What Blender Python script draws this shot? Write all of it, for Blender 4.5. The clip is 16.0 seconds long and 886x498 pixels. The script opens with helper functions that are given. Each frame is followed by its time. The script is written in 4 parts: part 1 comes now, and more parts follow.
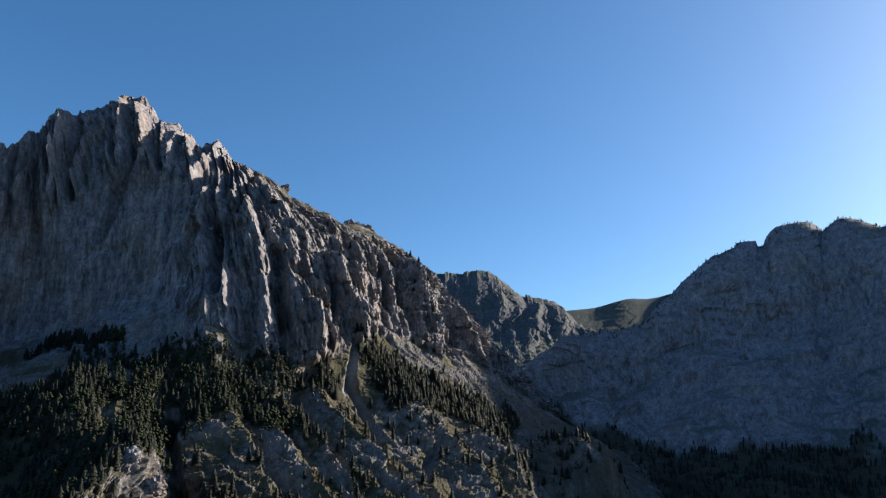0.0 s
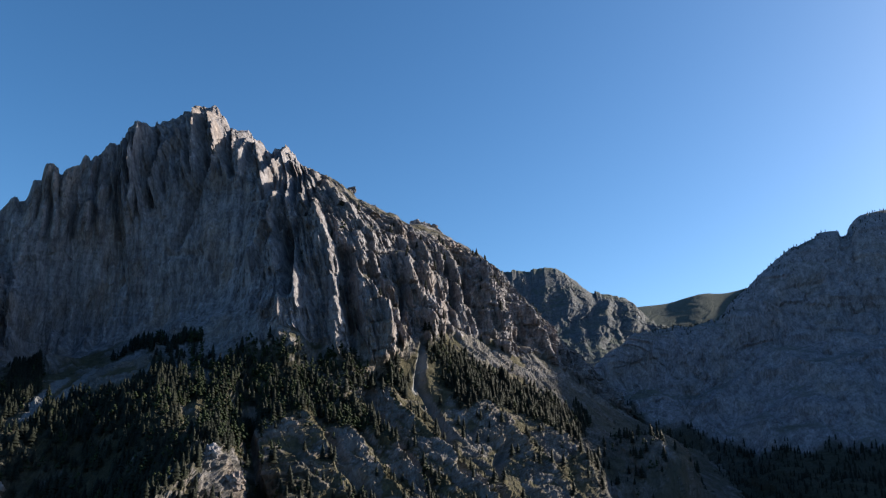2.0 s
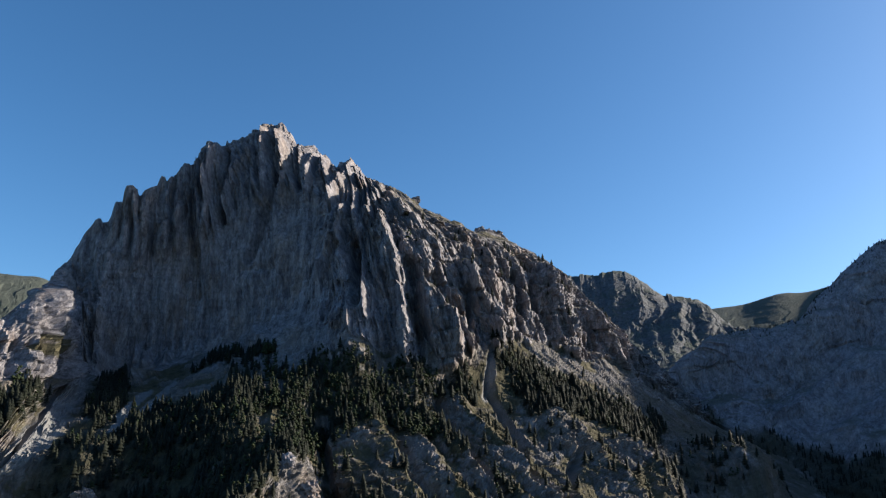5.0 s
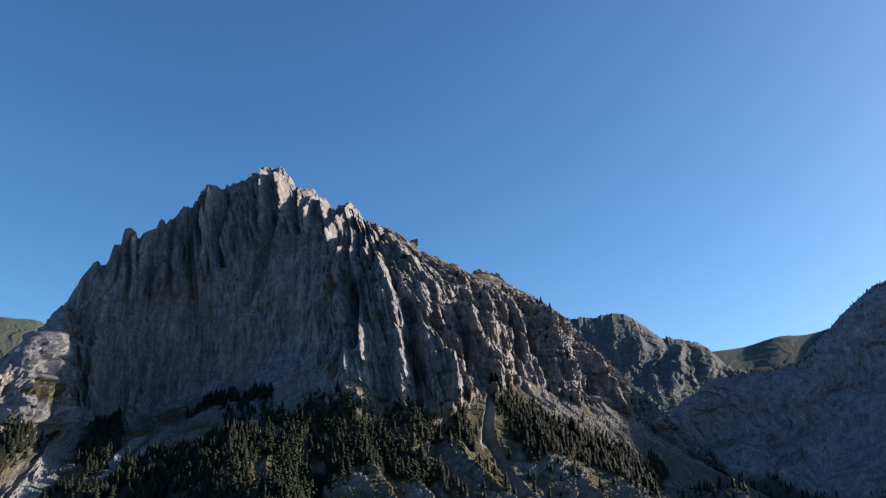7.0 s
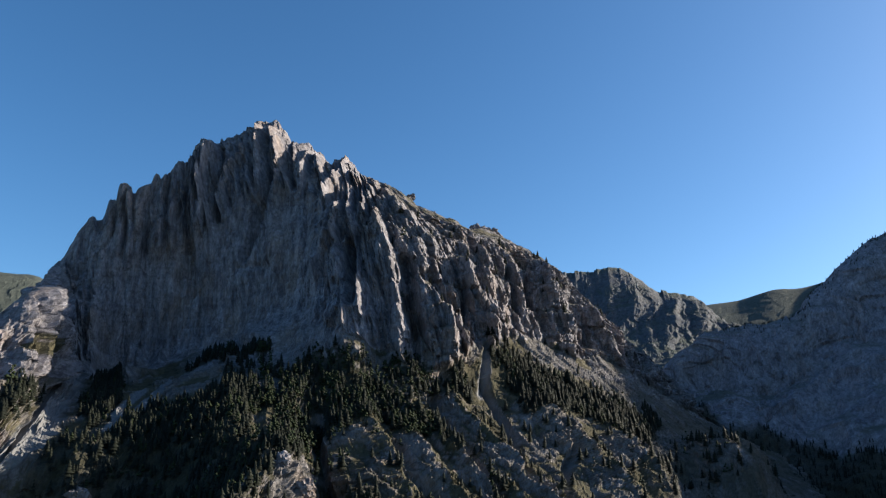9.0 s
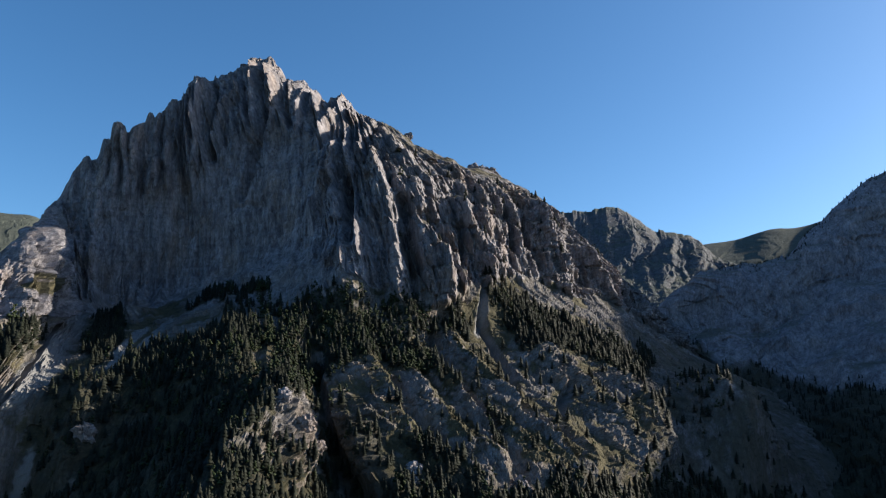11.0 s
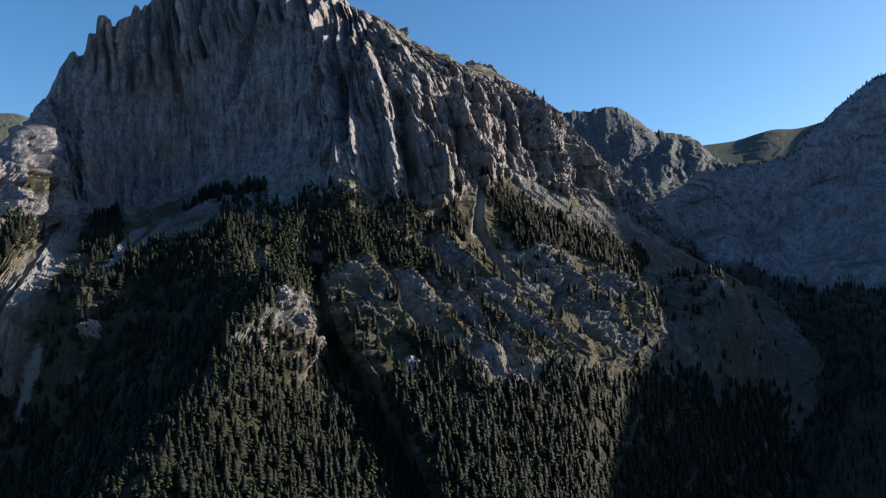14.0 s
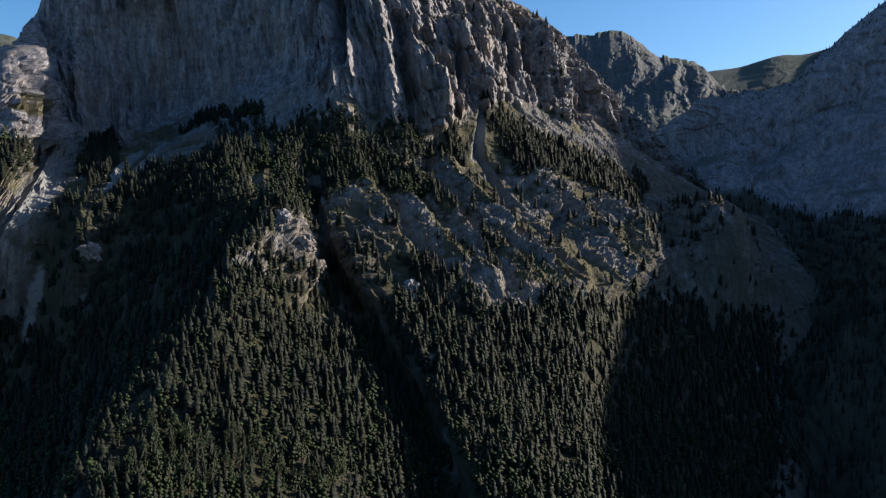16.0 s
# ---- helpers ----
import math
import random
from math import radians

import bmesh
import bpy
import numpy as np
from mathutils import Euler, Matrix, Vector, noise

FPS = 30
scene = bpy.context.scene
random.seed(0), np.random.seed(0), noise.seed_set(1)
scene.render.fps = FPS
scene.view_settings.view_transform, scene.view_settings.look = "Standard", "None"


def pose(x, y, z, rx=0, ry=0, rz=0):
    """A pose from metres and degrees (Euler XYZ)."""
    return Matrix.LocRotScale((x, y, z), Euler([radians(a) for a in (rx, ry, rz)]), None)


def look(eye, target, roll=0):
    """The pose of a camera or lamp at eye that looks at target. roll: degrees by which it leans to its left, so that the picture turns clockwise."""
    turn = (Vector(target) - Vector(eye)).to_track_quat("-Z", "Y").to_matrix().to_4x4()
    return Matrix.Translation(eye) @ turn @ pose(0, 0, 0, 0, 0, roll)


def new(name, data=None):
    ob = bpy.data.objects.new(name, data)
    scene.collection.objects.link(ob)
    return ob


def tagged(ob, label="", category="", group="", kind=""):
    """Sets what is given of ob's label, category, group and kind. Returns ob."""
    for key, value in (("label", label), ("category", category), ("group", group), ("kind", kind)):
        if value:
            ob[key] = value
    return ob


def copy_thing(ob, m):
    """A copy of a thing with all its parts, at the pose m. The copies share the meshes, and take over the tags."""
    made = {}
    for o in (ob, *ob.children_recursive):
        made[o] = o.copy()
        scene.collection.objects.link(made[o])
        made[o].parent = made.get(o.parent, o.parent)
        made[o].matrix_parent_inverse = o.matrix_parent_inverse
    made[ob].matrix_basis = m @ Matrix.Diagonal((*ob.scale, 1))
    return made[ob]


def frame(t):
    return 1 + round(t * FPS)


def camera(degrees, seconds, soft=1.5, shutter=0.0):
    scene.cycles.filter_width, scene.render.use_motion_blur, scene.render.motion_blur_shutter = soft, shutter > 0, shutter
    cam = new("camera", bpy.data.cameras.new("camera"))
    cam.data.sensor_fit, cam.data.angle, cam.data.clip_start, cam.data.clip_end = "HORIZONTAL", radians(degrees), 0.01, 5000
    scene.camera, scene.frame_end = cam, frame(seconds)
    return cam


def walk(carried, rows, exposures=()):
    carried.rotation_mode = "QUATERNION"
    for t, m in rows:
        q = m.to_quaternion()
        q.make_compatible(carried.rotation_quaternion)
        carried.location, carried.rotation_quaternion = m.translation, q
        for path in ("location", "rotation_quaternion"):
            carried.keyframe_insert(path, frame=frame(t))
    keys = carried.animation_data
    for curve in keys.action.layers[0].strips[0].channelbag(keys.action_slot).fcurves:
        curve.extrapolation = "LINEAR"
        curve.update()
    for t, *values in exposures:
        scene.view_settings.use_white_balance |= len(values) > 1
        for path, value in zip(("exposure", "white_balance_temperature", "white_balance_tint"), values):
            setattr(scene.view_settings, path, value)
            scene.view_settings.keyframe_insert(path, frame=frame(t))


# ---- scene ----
cam = camera(63.9, 16.0, soft=1.25)

# seconds, x, y, z in metres, then yaw, pitch and lean in degrees: a hovering drone that tilts, turns and sinks at the end
FLIGHT = [
    (0.0, -0.00, 0.00, 0.00, -10.41, 16.06, 0.08),
    (0.5, 0.09, 0.01, -0.31, -9.34, 16.03, 0.24),
    (1.0, 0.26, 0.04, -0.58, -7.90, 15.99, 0.26),
    (1.5, 0.47, 0.08, -0.80, -6.37, 15.96, 0.29),
    (2.0, 0.71, 0.12, -0.94, -4.85, 15.95, 0.30),
    (2.5, 0.97, 0.13, -0.99, -3.23, 15.94, 0.33),
    (3.0, 1.21, 0.10, -0.98, -1.52, 15.92, 0.30),
    (3.5, 1.40, -0.01, -0.91, -0.06, 15.92, 0.37),
    (3.7, 1.40, -0.01, -0.91, 0.33, 15.92, 0.37),
    (5.8, 1.96, -0.92, -0.23, 0.71, 18.36, 0.05),
    (6.0, 1.96, -0.92, -0.23, 0.68, 19.13, 0.05),
    (6.5, 2.09, -1.09, -0.04, 0.61, 20.00, 0.04),
    (7.0, 2.19, -1.20, 0.19, 0.55, 19.91, 0.00),
    (7.5, 2.27, -1.24, 0.43, 0.48, 19.24, -0.03),
    (8.0, 2.31, -1.19, 0.67, 0.41, 18.33, -0.10),
    (8.5, 2.34, -1.11, 0.86, 0.36, 17.33, -0.07),
    (9.0, 2.36, -1.02, 0.96, 0.30, 16.23, -0.16),
    (9.2, 2.36, -1.02, 0.96, 0.28, 15.80, -0.16),
    (11.3, 2.45, -0.51, 0.87, 0.11, 10.58, -0.26),
    (11.5, 2.45, -0.51, 0.87, 0.09, 10.05, -0.26),
    (12.0, 2.49, -0.38, 0.79, 0.04, 8.77, -0.24),
    (12.5, 2.51, -0.19, 0.69, -0.00, 7.49, -0.25),
    (13.0, 2.52, -0.02, 0.42, -0.03, 6.23, -0.27),
    (13.5, 2.50, 0.07, -0.20, -0.07, 4.87, -0.28),
    (14.0, 2.47, 0.11, -1.12, -0.08, 3.45, -0.24),
    (14.5, 2.36, 0.20, -2.15, -0.10, 1.98, -0.18),
    (15.0, 2.14, 0.33, -3.18, -0.12, 0.53, -0.13),
    (15.5, 1.91, 0.48, -4.20, -0.15, -0.90, -0.10),
    (16.0, 1.75, 0.61, -5.22, -0.16, -2.32, 0.01),
]

PATH = []
for t, x, y, z, yaw, pitch, lean in FLIGHT:
    PATH.append((t, pose(x, y, z, 90.0 + pitch, 0.0, yaw) @ pose(0, 0, 0, 0, 0, lean)))
walk(cam, PATH, [(0.0, 1.66, 5650, 2), (16.0, 1.66, 5650, 2)])

# ---------------------------------------------------------------- sky and sun
SUN_AZIMUTH, SUN_HEIGHT = 76.0, 21.0       # degrees clockwise from +y, degrees over the horizon
world = bpy.data.worlds.new("sky")
scene.world = world
world.use_nodes = True
wn, wl = world.node_tree.nodes, world.node_tree.links
sky = wn.new("ShaderNodeTexSky")
sky.sky_type = "NISHITA"
sky.sun_disc = False
sky.sun_elevation = radians(SUN_HEIGHT)
sky.sun_rotation = radians(SUN_AZIMUTH)
sky.altitude = 2000.0
sky.air_density, sky.dust_density, sky.ozone_density = 1.0, 4.2, 1.5
wn["Background"].inputs["Strength"].default_value = 0.055
clear = wn.new("ShaderNodeHueSaturation")             # thin, dry mountain air
clear.inputs["Saturation"].default_value = 1.2
wl.new(sky.outputs["Color"], clear.inputs["Color"])
wl.new(clear.outputs["Color"], wn["Background"].inputs["Color"])

sun_data = bpy.data.lights.new("sun", "SUN")
sun_data.energy, sun_data.angle, sun_data.color = 4.0, radians(0.53), (1.0, 0.80, 0.60)
sun = new("sun", sun_data)
a, e = radians(SUN_AZIMUTH), radians(SUN_HEIGHT)
SUN_WAY = Vector((math.sin(a) * math.cos(e), math.cos(a) * math.cos(e), math.sin(e)))
sun.matrix_world = look(SUN_WAY * 3000, (0, 0, 0))


# ---------------------------------------------------------------- noise on arrays
def lattice(ix, iy, iz, seed):
    h = ix * np.uint32(374761393) + iy * np.uint32(668265263) + iz * np.uint32(2147483647 & 0x5bd1e995) + np.uint32(seed * 974711)
    h = (h ^ (h >> np.uint32(13))) * np.uint32(1274126177)
    h = h ^ (h >> np.uint32(16))
    return (h & np.uint32(0xFFFFFF)).astype(np.float32) / np.float32(0xFFFFFF)


def value_noise(x, y, z, seed=0):
    """Smooth noise from 0 to 1."""
    x, y, z = (np.asarray(q, np.float32) for q in np.broadcast_arrays(x, y, z))
    fx, fy, fz = np.floor(x), np.floor(y), np.floor(z)
    tx, ty, tz = x - fx, y - fy, z - fz
    tx, ty, tz = (q * q * q * (q * (q * 6 - 15) + 10) for q in (tx, ty, tz))
    ix, iy, iz = ((q.astype(np.int64) + 100000).astype(np.uint32) for q in (fx, fy, fz))
    one = np.uint32(1)
    total = 0
    for dx in (0, 1):
        for dy in (0, 1):
            for dz in (0, 1):
                w = (tx if dx else 1 - tx) * (ty if dy else 1 - ty) * (tz if dz else 1 - tz)
                total = total + w * lattice(ix + one * np.uint32(dx), iy + one * np.uint32(dy), iz + one * np.uint32(dz), seed)
    return total


def fbm(x, y, z, octaves=4, seed=0):
    total, size, norm = 0, 1.0, 0
    for k in range(octaves):
        total = total + size * value_noise(x * 2 ** k, y * 2 ** k, z * 2 ** k, seed + k)
        norm += size
        size *= 0.5
    return total / norm


def ridged(x, y, z, seed=0):
    """Sharp crests at 1, broad hollows at 0."""
    return 1 - np.abs(2 * value_noise(x, y, z, seed) - 1)


def facets(x, y, seed=0, tilt=0.8):
    """Broken blocks: each cell of a jittered lattice is a tilted plane of its own, about -0.5 to 0.5, with sharp steps between."""
    x, y = np.asarray(x, np.float32), np.asarray(y, np.float32)
    fx, fy = np.floor(x), np.floor(y)
    best, value = np.full(x.shape, 9.0, np.float32), np.zeros(x.shape, np.float32)
    zero = np.zeros(x.shape, np.uint32)
    for dx in (-1, 0, 1):
        for dy in (-1, 0, 1):
            cx, cy = fx + dx, fy + dy
            ix, iy = (cx.astype(np.int64) + 100000).astype(np.uint32), (cy.astype(np.int64) + 100000).astype(np.uint32)
            ox, oy = x - cx - lattice(ix, iy, zero, seed + 1), y - cy - lattice(ix, iy, zero, seed + 2)
            d = ox * ox + oy * oy
            plane = lattice(ix, iy, zero, seed + 3) - 0.5 + tilt * (ox * (lattice(ix, iy, zero, seed + 4) - 0.5) + oy * (lattice(ix, iy, zero, seed + 5) - 0.5))
            near = d < best
            best, value = np.where(near, d, best), np.where(near, plane, value)
    return value


def pinnacles(x, y, seed=0):
    """Pointed rock teeth leaning on a wall, one to a cell: nothing at the tip, widening and standing out downwards, 0 to about 1."""
    x, y = np.asarray(x, np.float32), np.asarray(y, np.float32)
    fx, fy = np.floor(x), np.floor(y)
    zero = np.zeros(x.shape, np.uint32)
    best = np.zeros(x.shape, np.float32)
    for dx in (-1, 0, 1):
        for dy in (-1, 0, 1, 2, 3):
            cx, cy = fx + dx, fy + dy
            ix, iy = (cx.astype(np.int64) + 100000).astype(np.uint32), (cy.astype(np.int64) + 100000).astype(np.uint32)
            size = 0.55 + 0.75 * lattice(ix, iy, zero, seed + 3)
            down = (cy + lattice(ix, iy, zero, seed + 2) - y) / (1.5 * size)
            side = x - cx - lattice(ix, iy, zero, seed + 1) + down * 0.5 * (lattice(ix, iy, zero, seed + 4) - 0.5)
            skew = np.where(side > 0, 0.62 + 0.5 * (lattice(ix, iy, zero, seed + 5) - 0.5), 1.25 - 0.5 * (lattice(ix, iy, zero, seed + 5) - 0.5))
            half = size * (0.10 + 0.65 * np.clip(down, 0, 1)) * skew
            tooth = size * (0.35 + 0.65 * np.clip(down, 0, 1)) * np.clip(1 - np.abs(side) / half, 0, 1) * smooth(-0.03, 0.05, down) * (1 - smooth(0.7, 1.9, down))
            best = np.maximum(best, tooth)
    return best


def smooth(a, b, q):
    q = np.clip((q - a) / (b - a), 0, 1)
    return q * q * (3 - 2 * q)


# ---------------------------------------------------------------- materials
def material(name):
    m = bpy.data.materials.new(name)
    m.use_nodes = True
    return m, m.node_tree.nodes, m.node_tree.links, m.node_tree.nodes["Principled BSDF"]


def noise_node(n, l, scale, detail=6.0, rough=0.6, stretch=(1, 1, 1), where=None):
    tex = n.new("ShaderNodeTexNoise")
    tex.inputs["Scale"].default_value, tex.inputs["Detail"].default_value, tex.inputs["Roughness"].default_value = scale, detail, rough
    mapping = n.new("ShaderNodeMapping")
    mapping.inputs["Scale"].default_value = stretch
    l.new(where, mapping.inputs["Vector"])
    l.new(mapping.outputs["Vector"], tex.inputs["Vector"])
    return tex.outputs["Fac"]


def ramp(n, l, fac, *stops):
    r = n.new("ShaderNodeValToRGB")
    while len(r.color_ramp.elements) < len(stops):
        r.color_ramp.elements.new(0.5)
    for el, (pos, col) in zip(r.color_ramp.elements, stops):
        el.position, el.color = pos, (*col, 1)
    l.new(fac, r.inputs["Fac"])
    return r.outputs["Color"]


def blend(n, l, fac, a, b, mode="MIX"):
    m = n.new("ShaderNodeMix")
    m.data_type, m.blend_type = "RGBA", mode
    if isinstance(fac, float):
        m.inputs["Factor"].default_value = fac
    else:
        l.new(fac, m.inputs["Factor"])
    for s, q in (("A", a), ("B", b)):
        sock = [i for i in m.inputs if i.name == s and i.type == "RGBA"][0]
        if isinstance(q, tuple):
            sock.default_value = (*q, 1)
        else:
            l.new(q, sock)
    return [o for o in m.outputs if o.type == "RGBA"][0]


def terrain_material(name, rock_dark, rock_light, warm, grass_dark, grass_light, bump=1.0):
    """Layered rock with stains, dry turf and scree, laid out by the ground's own grass and scree masks."""
    m, n, l, bsdf = material(name)
    where = n.new("ShaderNodeNewGeometry").outputs["Position"]
    big = noise_node(n, l, 0.012, 5, 0.6, (1, 1, 0.5), where)
    streak = noise_node(n, l, 0.09, 6, 0.65, (1, 1, 0.16), where)
    strata = noise_node(n, l, 0.10, 5, 0.6, (0.12, 0.12, 1.6), where)
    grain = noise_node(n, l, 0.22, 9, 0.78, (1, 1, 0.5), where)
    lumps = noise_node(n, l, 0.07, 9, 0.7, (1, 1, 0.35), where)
    rock = ramp(n, l, streak, (0.34, rock_dark), (0.64, rock_light))
    rock = blend(n, l, 0.18, rock, ramp(n, l, strata, (0.38, rock_dark), (0.62, rock_light)))
    tint = n.new("ShaderNodeMapRange")
    tint.inputs["From Min"].default_value, tint.inputs["From Max"].default_value = 0.50, 0.66
    l.new(big, tint.inputs["Value"])
    rock = blend(n, l, tint.outputs["Result"], rock, blend(n, l, 0.5, rock, warm))
    for scale, width, deep in ((0.05, 0.025, 0.68), (0.16, 0.05, 0.66)):            # joints of the rock, from walls to blocks
        joints = n.new("ShaderNodeTexVoronoi")
        joints.feature = "DISTANCE_TO_EDGE"
        joints.inputs["Scale"].default_value = scale
        mapping = n.new("ShaderNodeMapping")
        mapping.inputs["Scale"].default_value = (1, 1, 0.22)
        shift = n.new("ShaderNodeVectorMath")
        shift.operation = "MULTIPLY_ADD"
        wander = n.new("ShaderNodeTexNoise")
        wander.inputs["Scale"].default_value, wander.inputs["Detail"].default_value = scale * 1.6, 4
        l.new(where, wander.inputs["Vector"])
        l.new(wander.outputs["Color"], shift.inputs[0])
        shift.inputs[1].default_value = (0.55 / scale,) * 3
        l.new(where, shift.inputs[2])
        l.new(shift.outputs["Vector"], mapping.inputs["Vector"])
        l.new(mapping.outputs["Vector"], joints.inputs["Vector"])
        rock = blend(n, l, 1.0, rock, ramp(n, l, joints.outputs["Distance"], (0.0, (deep,) * 3), (width, (1, 1, 1))), "MULTIPLY")
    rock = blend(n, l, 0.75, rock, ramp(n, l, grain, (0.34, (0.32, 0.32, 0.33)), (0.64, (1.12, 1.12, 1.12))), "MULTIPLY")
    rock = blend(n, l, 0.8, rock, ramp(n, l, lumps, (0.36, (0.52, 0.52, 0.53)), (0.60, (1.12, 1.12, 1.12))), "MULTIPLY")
    turf = ramp(n, l, noise_node(n, l, 0.06, 8, 0.7, (1, 1, 1), where), (0.32, grass_dark), (0.70, grass_light))
    turf = blend(n, l, 0.5, turf, ramp(n, l, noise_node(n, l, 0.7, 6, 0.75, (1, 1, 1), where), (0.3, (0.35, 0.35, 0.35)), (0.7, (1, 1, 1))), "MULTIPLY")
    rubble = ramp(n, l, noise_node(n, l, 0.8, 8, 0.8, (1, 1, 1), where), (0.3, (0.10, 0.099, 0.101)), (0.7, (0.22, 0.215, 0.217)))
    g = n.new("ShaderNodeAttribute")
    g.attribute_name = "grass"
    s = n.new("ShaderNodeAttribute")
    s.attribute_name = "scree"
    colour = blend(n, l, g.outputs["Fac"], rock, turf)
    colour = blend(n, l, s.outputs["Fac"], colour, rubble)
    # needle litter; the same dark colour also paints shade on some slopes
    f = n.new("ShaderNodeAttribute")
    f.attribute_name = "litter_shade"
    litter_shade = ramp(n, l, noise_node(n, l, 0.25, 7, 0.7, (1, 1, 1), where), (0.3, (0.012, 0.013, 0.008)), (0.7, (0.046, 0.042, 0.024)))
    colour = blend(n, l, f.outputs["Fac"], colour, litter_shade)
    l.new(colour, bsdf.inputs["Base Color"])
    bsdf.inputs["Roughness"].default_value = 0.92
    bsdf.inputs["Specular IOR Level"].default_value = 0.15
    b = n.new("ShaderNodeBump")
    b.inputs["Strength"].default_value, b.inputs["Distance"].default_value = 0.8, 5.0 * bump
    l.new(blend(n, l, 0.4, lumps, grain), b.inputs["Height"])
    l.new(b.outputs["Normal"], bsdf.inputs["Normal"])
    return m


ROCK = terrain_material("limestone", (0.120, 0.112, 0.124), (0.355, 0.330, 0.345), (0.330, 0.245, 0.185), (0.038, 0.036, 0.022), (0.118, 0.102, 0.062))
# haze over the east wall put into its rock: paler, violet, low contrast
ROCK_EAST_HAZE = terrain_material("hazed bedded limestone", (0.185, 0.176, 0.198), (0.300, 0.284, 0.312), (0.290, 0.260, 0.245), (0.070, 0.074, 0.066), (0.150, 0.146, 0.118))
# far rock and turf tinted cool and dark to carry haze
ROCK_FAR_HAZE = terrain_material("haze-tinted far limestone", (0.070, 0.074, 0.086), (0.150, 0.153, 0.168), (0.165, 0.155, 0.145), (0.045, 0.052, 0.046), (0.095, 0.104, 0.086), 1.2)


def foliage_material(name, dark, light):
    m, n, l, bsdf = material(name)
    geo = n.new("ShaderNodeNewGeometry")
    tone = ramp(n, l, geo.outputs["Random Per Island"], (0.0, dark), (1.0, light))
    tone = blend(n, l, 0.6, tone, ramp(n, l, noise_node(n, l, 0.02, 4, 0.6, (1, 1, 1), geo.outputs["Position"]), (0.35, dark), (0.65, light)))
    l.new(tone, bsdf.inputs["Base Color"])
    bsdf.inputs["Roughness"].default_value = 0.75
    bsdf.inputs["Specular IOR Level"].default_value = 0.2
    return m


# a little extra blue in the needles stands in for haze
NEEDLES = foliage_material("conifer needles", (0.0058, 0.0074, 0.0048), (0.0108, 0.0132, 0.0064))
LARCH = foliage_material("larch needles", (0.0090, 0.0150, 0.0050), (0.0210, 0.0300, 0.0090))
BARK, bn, bl, bb = material("bark")
bl.new(ramp(bn, bl, noise_node(bn, bl, 3.0, 5, 0.6, (1, 1, 0.2), bn.new("ShaderNodeNewGeometry").outputs["Position"]), (0.3, (0.05, 0.035, 0.025)), (0.7, (0.14, 0.10, 0.075))), bb.inputs["Base Color"])
bb.inputs["Roughness"].default_value = 0.9


# ---------------------------------------------------------------- ground sheets
def catmull(table, q):
    """Smooth curve through the rows of table (k x ...) at the positions q."""
    k = len(table)
    i = np.clip(np.floor(q).astype(int), 0, k - 2)
    f = (q - i).reshape((-1,) + (1,) * (table.ndim - 1))
    p0, p1, p2, p3 = (table[np.clip(i + d, 0, k - 1)] for d in (-1, 0, 1, 2))
    m1, m2 = 0.5 * (p2 - p0), 0.5 * (p3 - p1)
    return (2 * f ** 3 - 3 * f ** 2 + 1) * p1 + (f ** 3 - 2 * f ** 2 + f) * m1 + (-2 * f ** 3 + 3 * f ** 2) * p2 + (f ** 3 - f ** 2) * m2


def steps(counts):
    """Positions along the rows of a net with that many steps between each two."""
    out = [np.arange(c) / c + k for k, c in enumerate(counts)]
    return np.concatenate(out + [np.array([len(counts)])]).astype(float)


def sheet_points(lines, u, v):
    net = np.array(lines, float)                     # lines x columns x 3
    return catmull(catmull(net.transpose(1, 0, 2), u).transpose(1, 0, 2), v)      # v x u x 3


def sheet_normals(p):
    du, dv = np.gradient(p, axis=1), np.gradient(p, axis=0)
    n = np.cross(du, dv)
    return n / (np.linalg.norm(n, axis=2, keepdims=True) + 1e-9)


def sheet_mesh(name, p, mat, grass, scree, smooth_faces=False):
    nv, nu = p.shape[:2]
    i = np.arange(nv * nu).reshape(nv, nu)
    q = np.stack([i[:-1, :-1], i[:-1, 1:], i[1:, 1:], i[1:, :-1]], -1).reshape(-1)
    me = bpy.data.meshes.new(name)
    me.vertices.add(nv * nu)
    me.vertices.foreach_set("co", p.astype(np.float32).ravel())
    me.loops.add(len(q))
    me.loops.foreach_set("vertex_index", q.astype(np.int32))
    me.polygons.add(len(q) // 4)
    me.polygons.foreach_set("loop_start", np.arange(0, len(q), 4, dtype=np.int32))
    me.polygons.foreach_set("use_smooth", np.full(len(q) // 4, smooth_faces))
    for key, values in (("grass", grass), ("scree", scree)):
        at = me.attributes.new(key, "FLOAT", "POINT")
        at.data.foreach_set("value", np.clip(values, 0, 1).astype(np.float32).ravel())
    me.update()
    me.materials.append(mat)
    return new(name, me)


# Contour lines of the massif, from its toe up to its crest, each from west to east, metres from the drone's first place.
TOE = [(-308, 312, -146), (-314, 346, -162), (-338, 394, -184), (-348, 436, -204), (-336, 446, -208), (-318, 472, -220),
    (-244, 434, -204), (-178, 362, -170), (8, 500, -226), (34, 468, -212), (62, 466, -210), (84, 472, -214),
    (108, 488, -220), (120, 506, -228), (180, 552, -250), (252, 622, -280), (342, 702, -318), (518, 856, -388)]
LOW = [(-372, 416, -136), (-370, 470, -148), (-400, 548, -164), (-414, 612, -178), (-406, 652, -190), (-354, 638, -186),
    (-276, 576, -168), (-194, 470, -138), (-30, 584, -168), (8, 560, -166), (50, 558, -164), (86, 574, -170),
    (120, 588, -174), (146, 614, -182), (218, 672, -198), (294, 734, -218), (392, 812, -242), (590, 954, -284)]
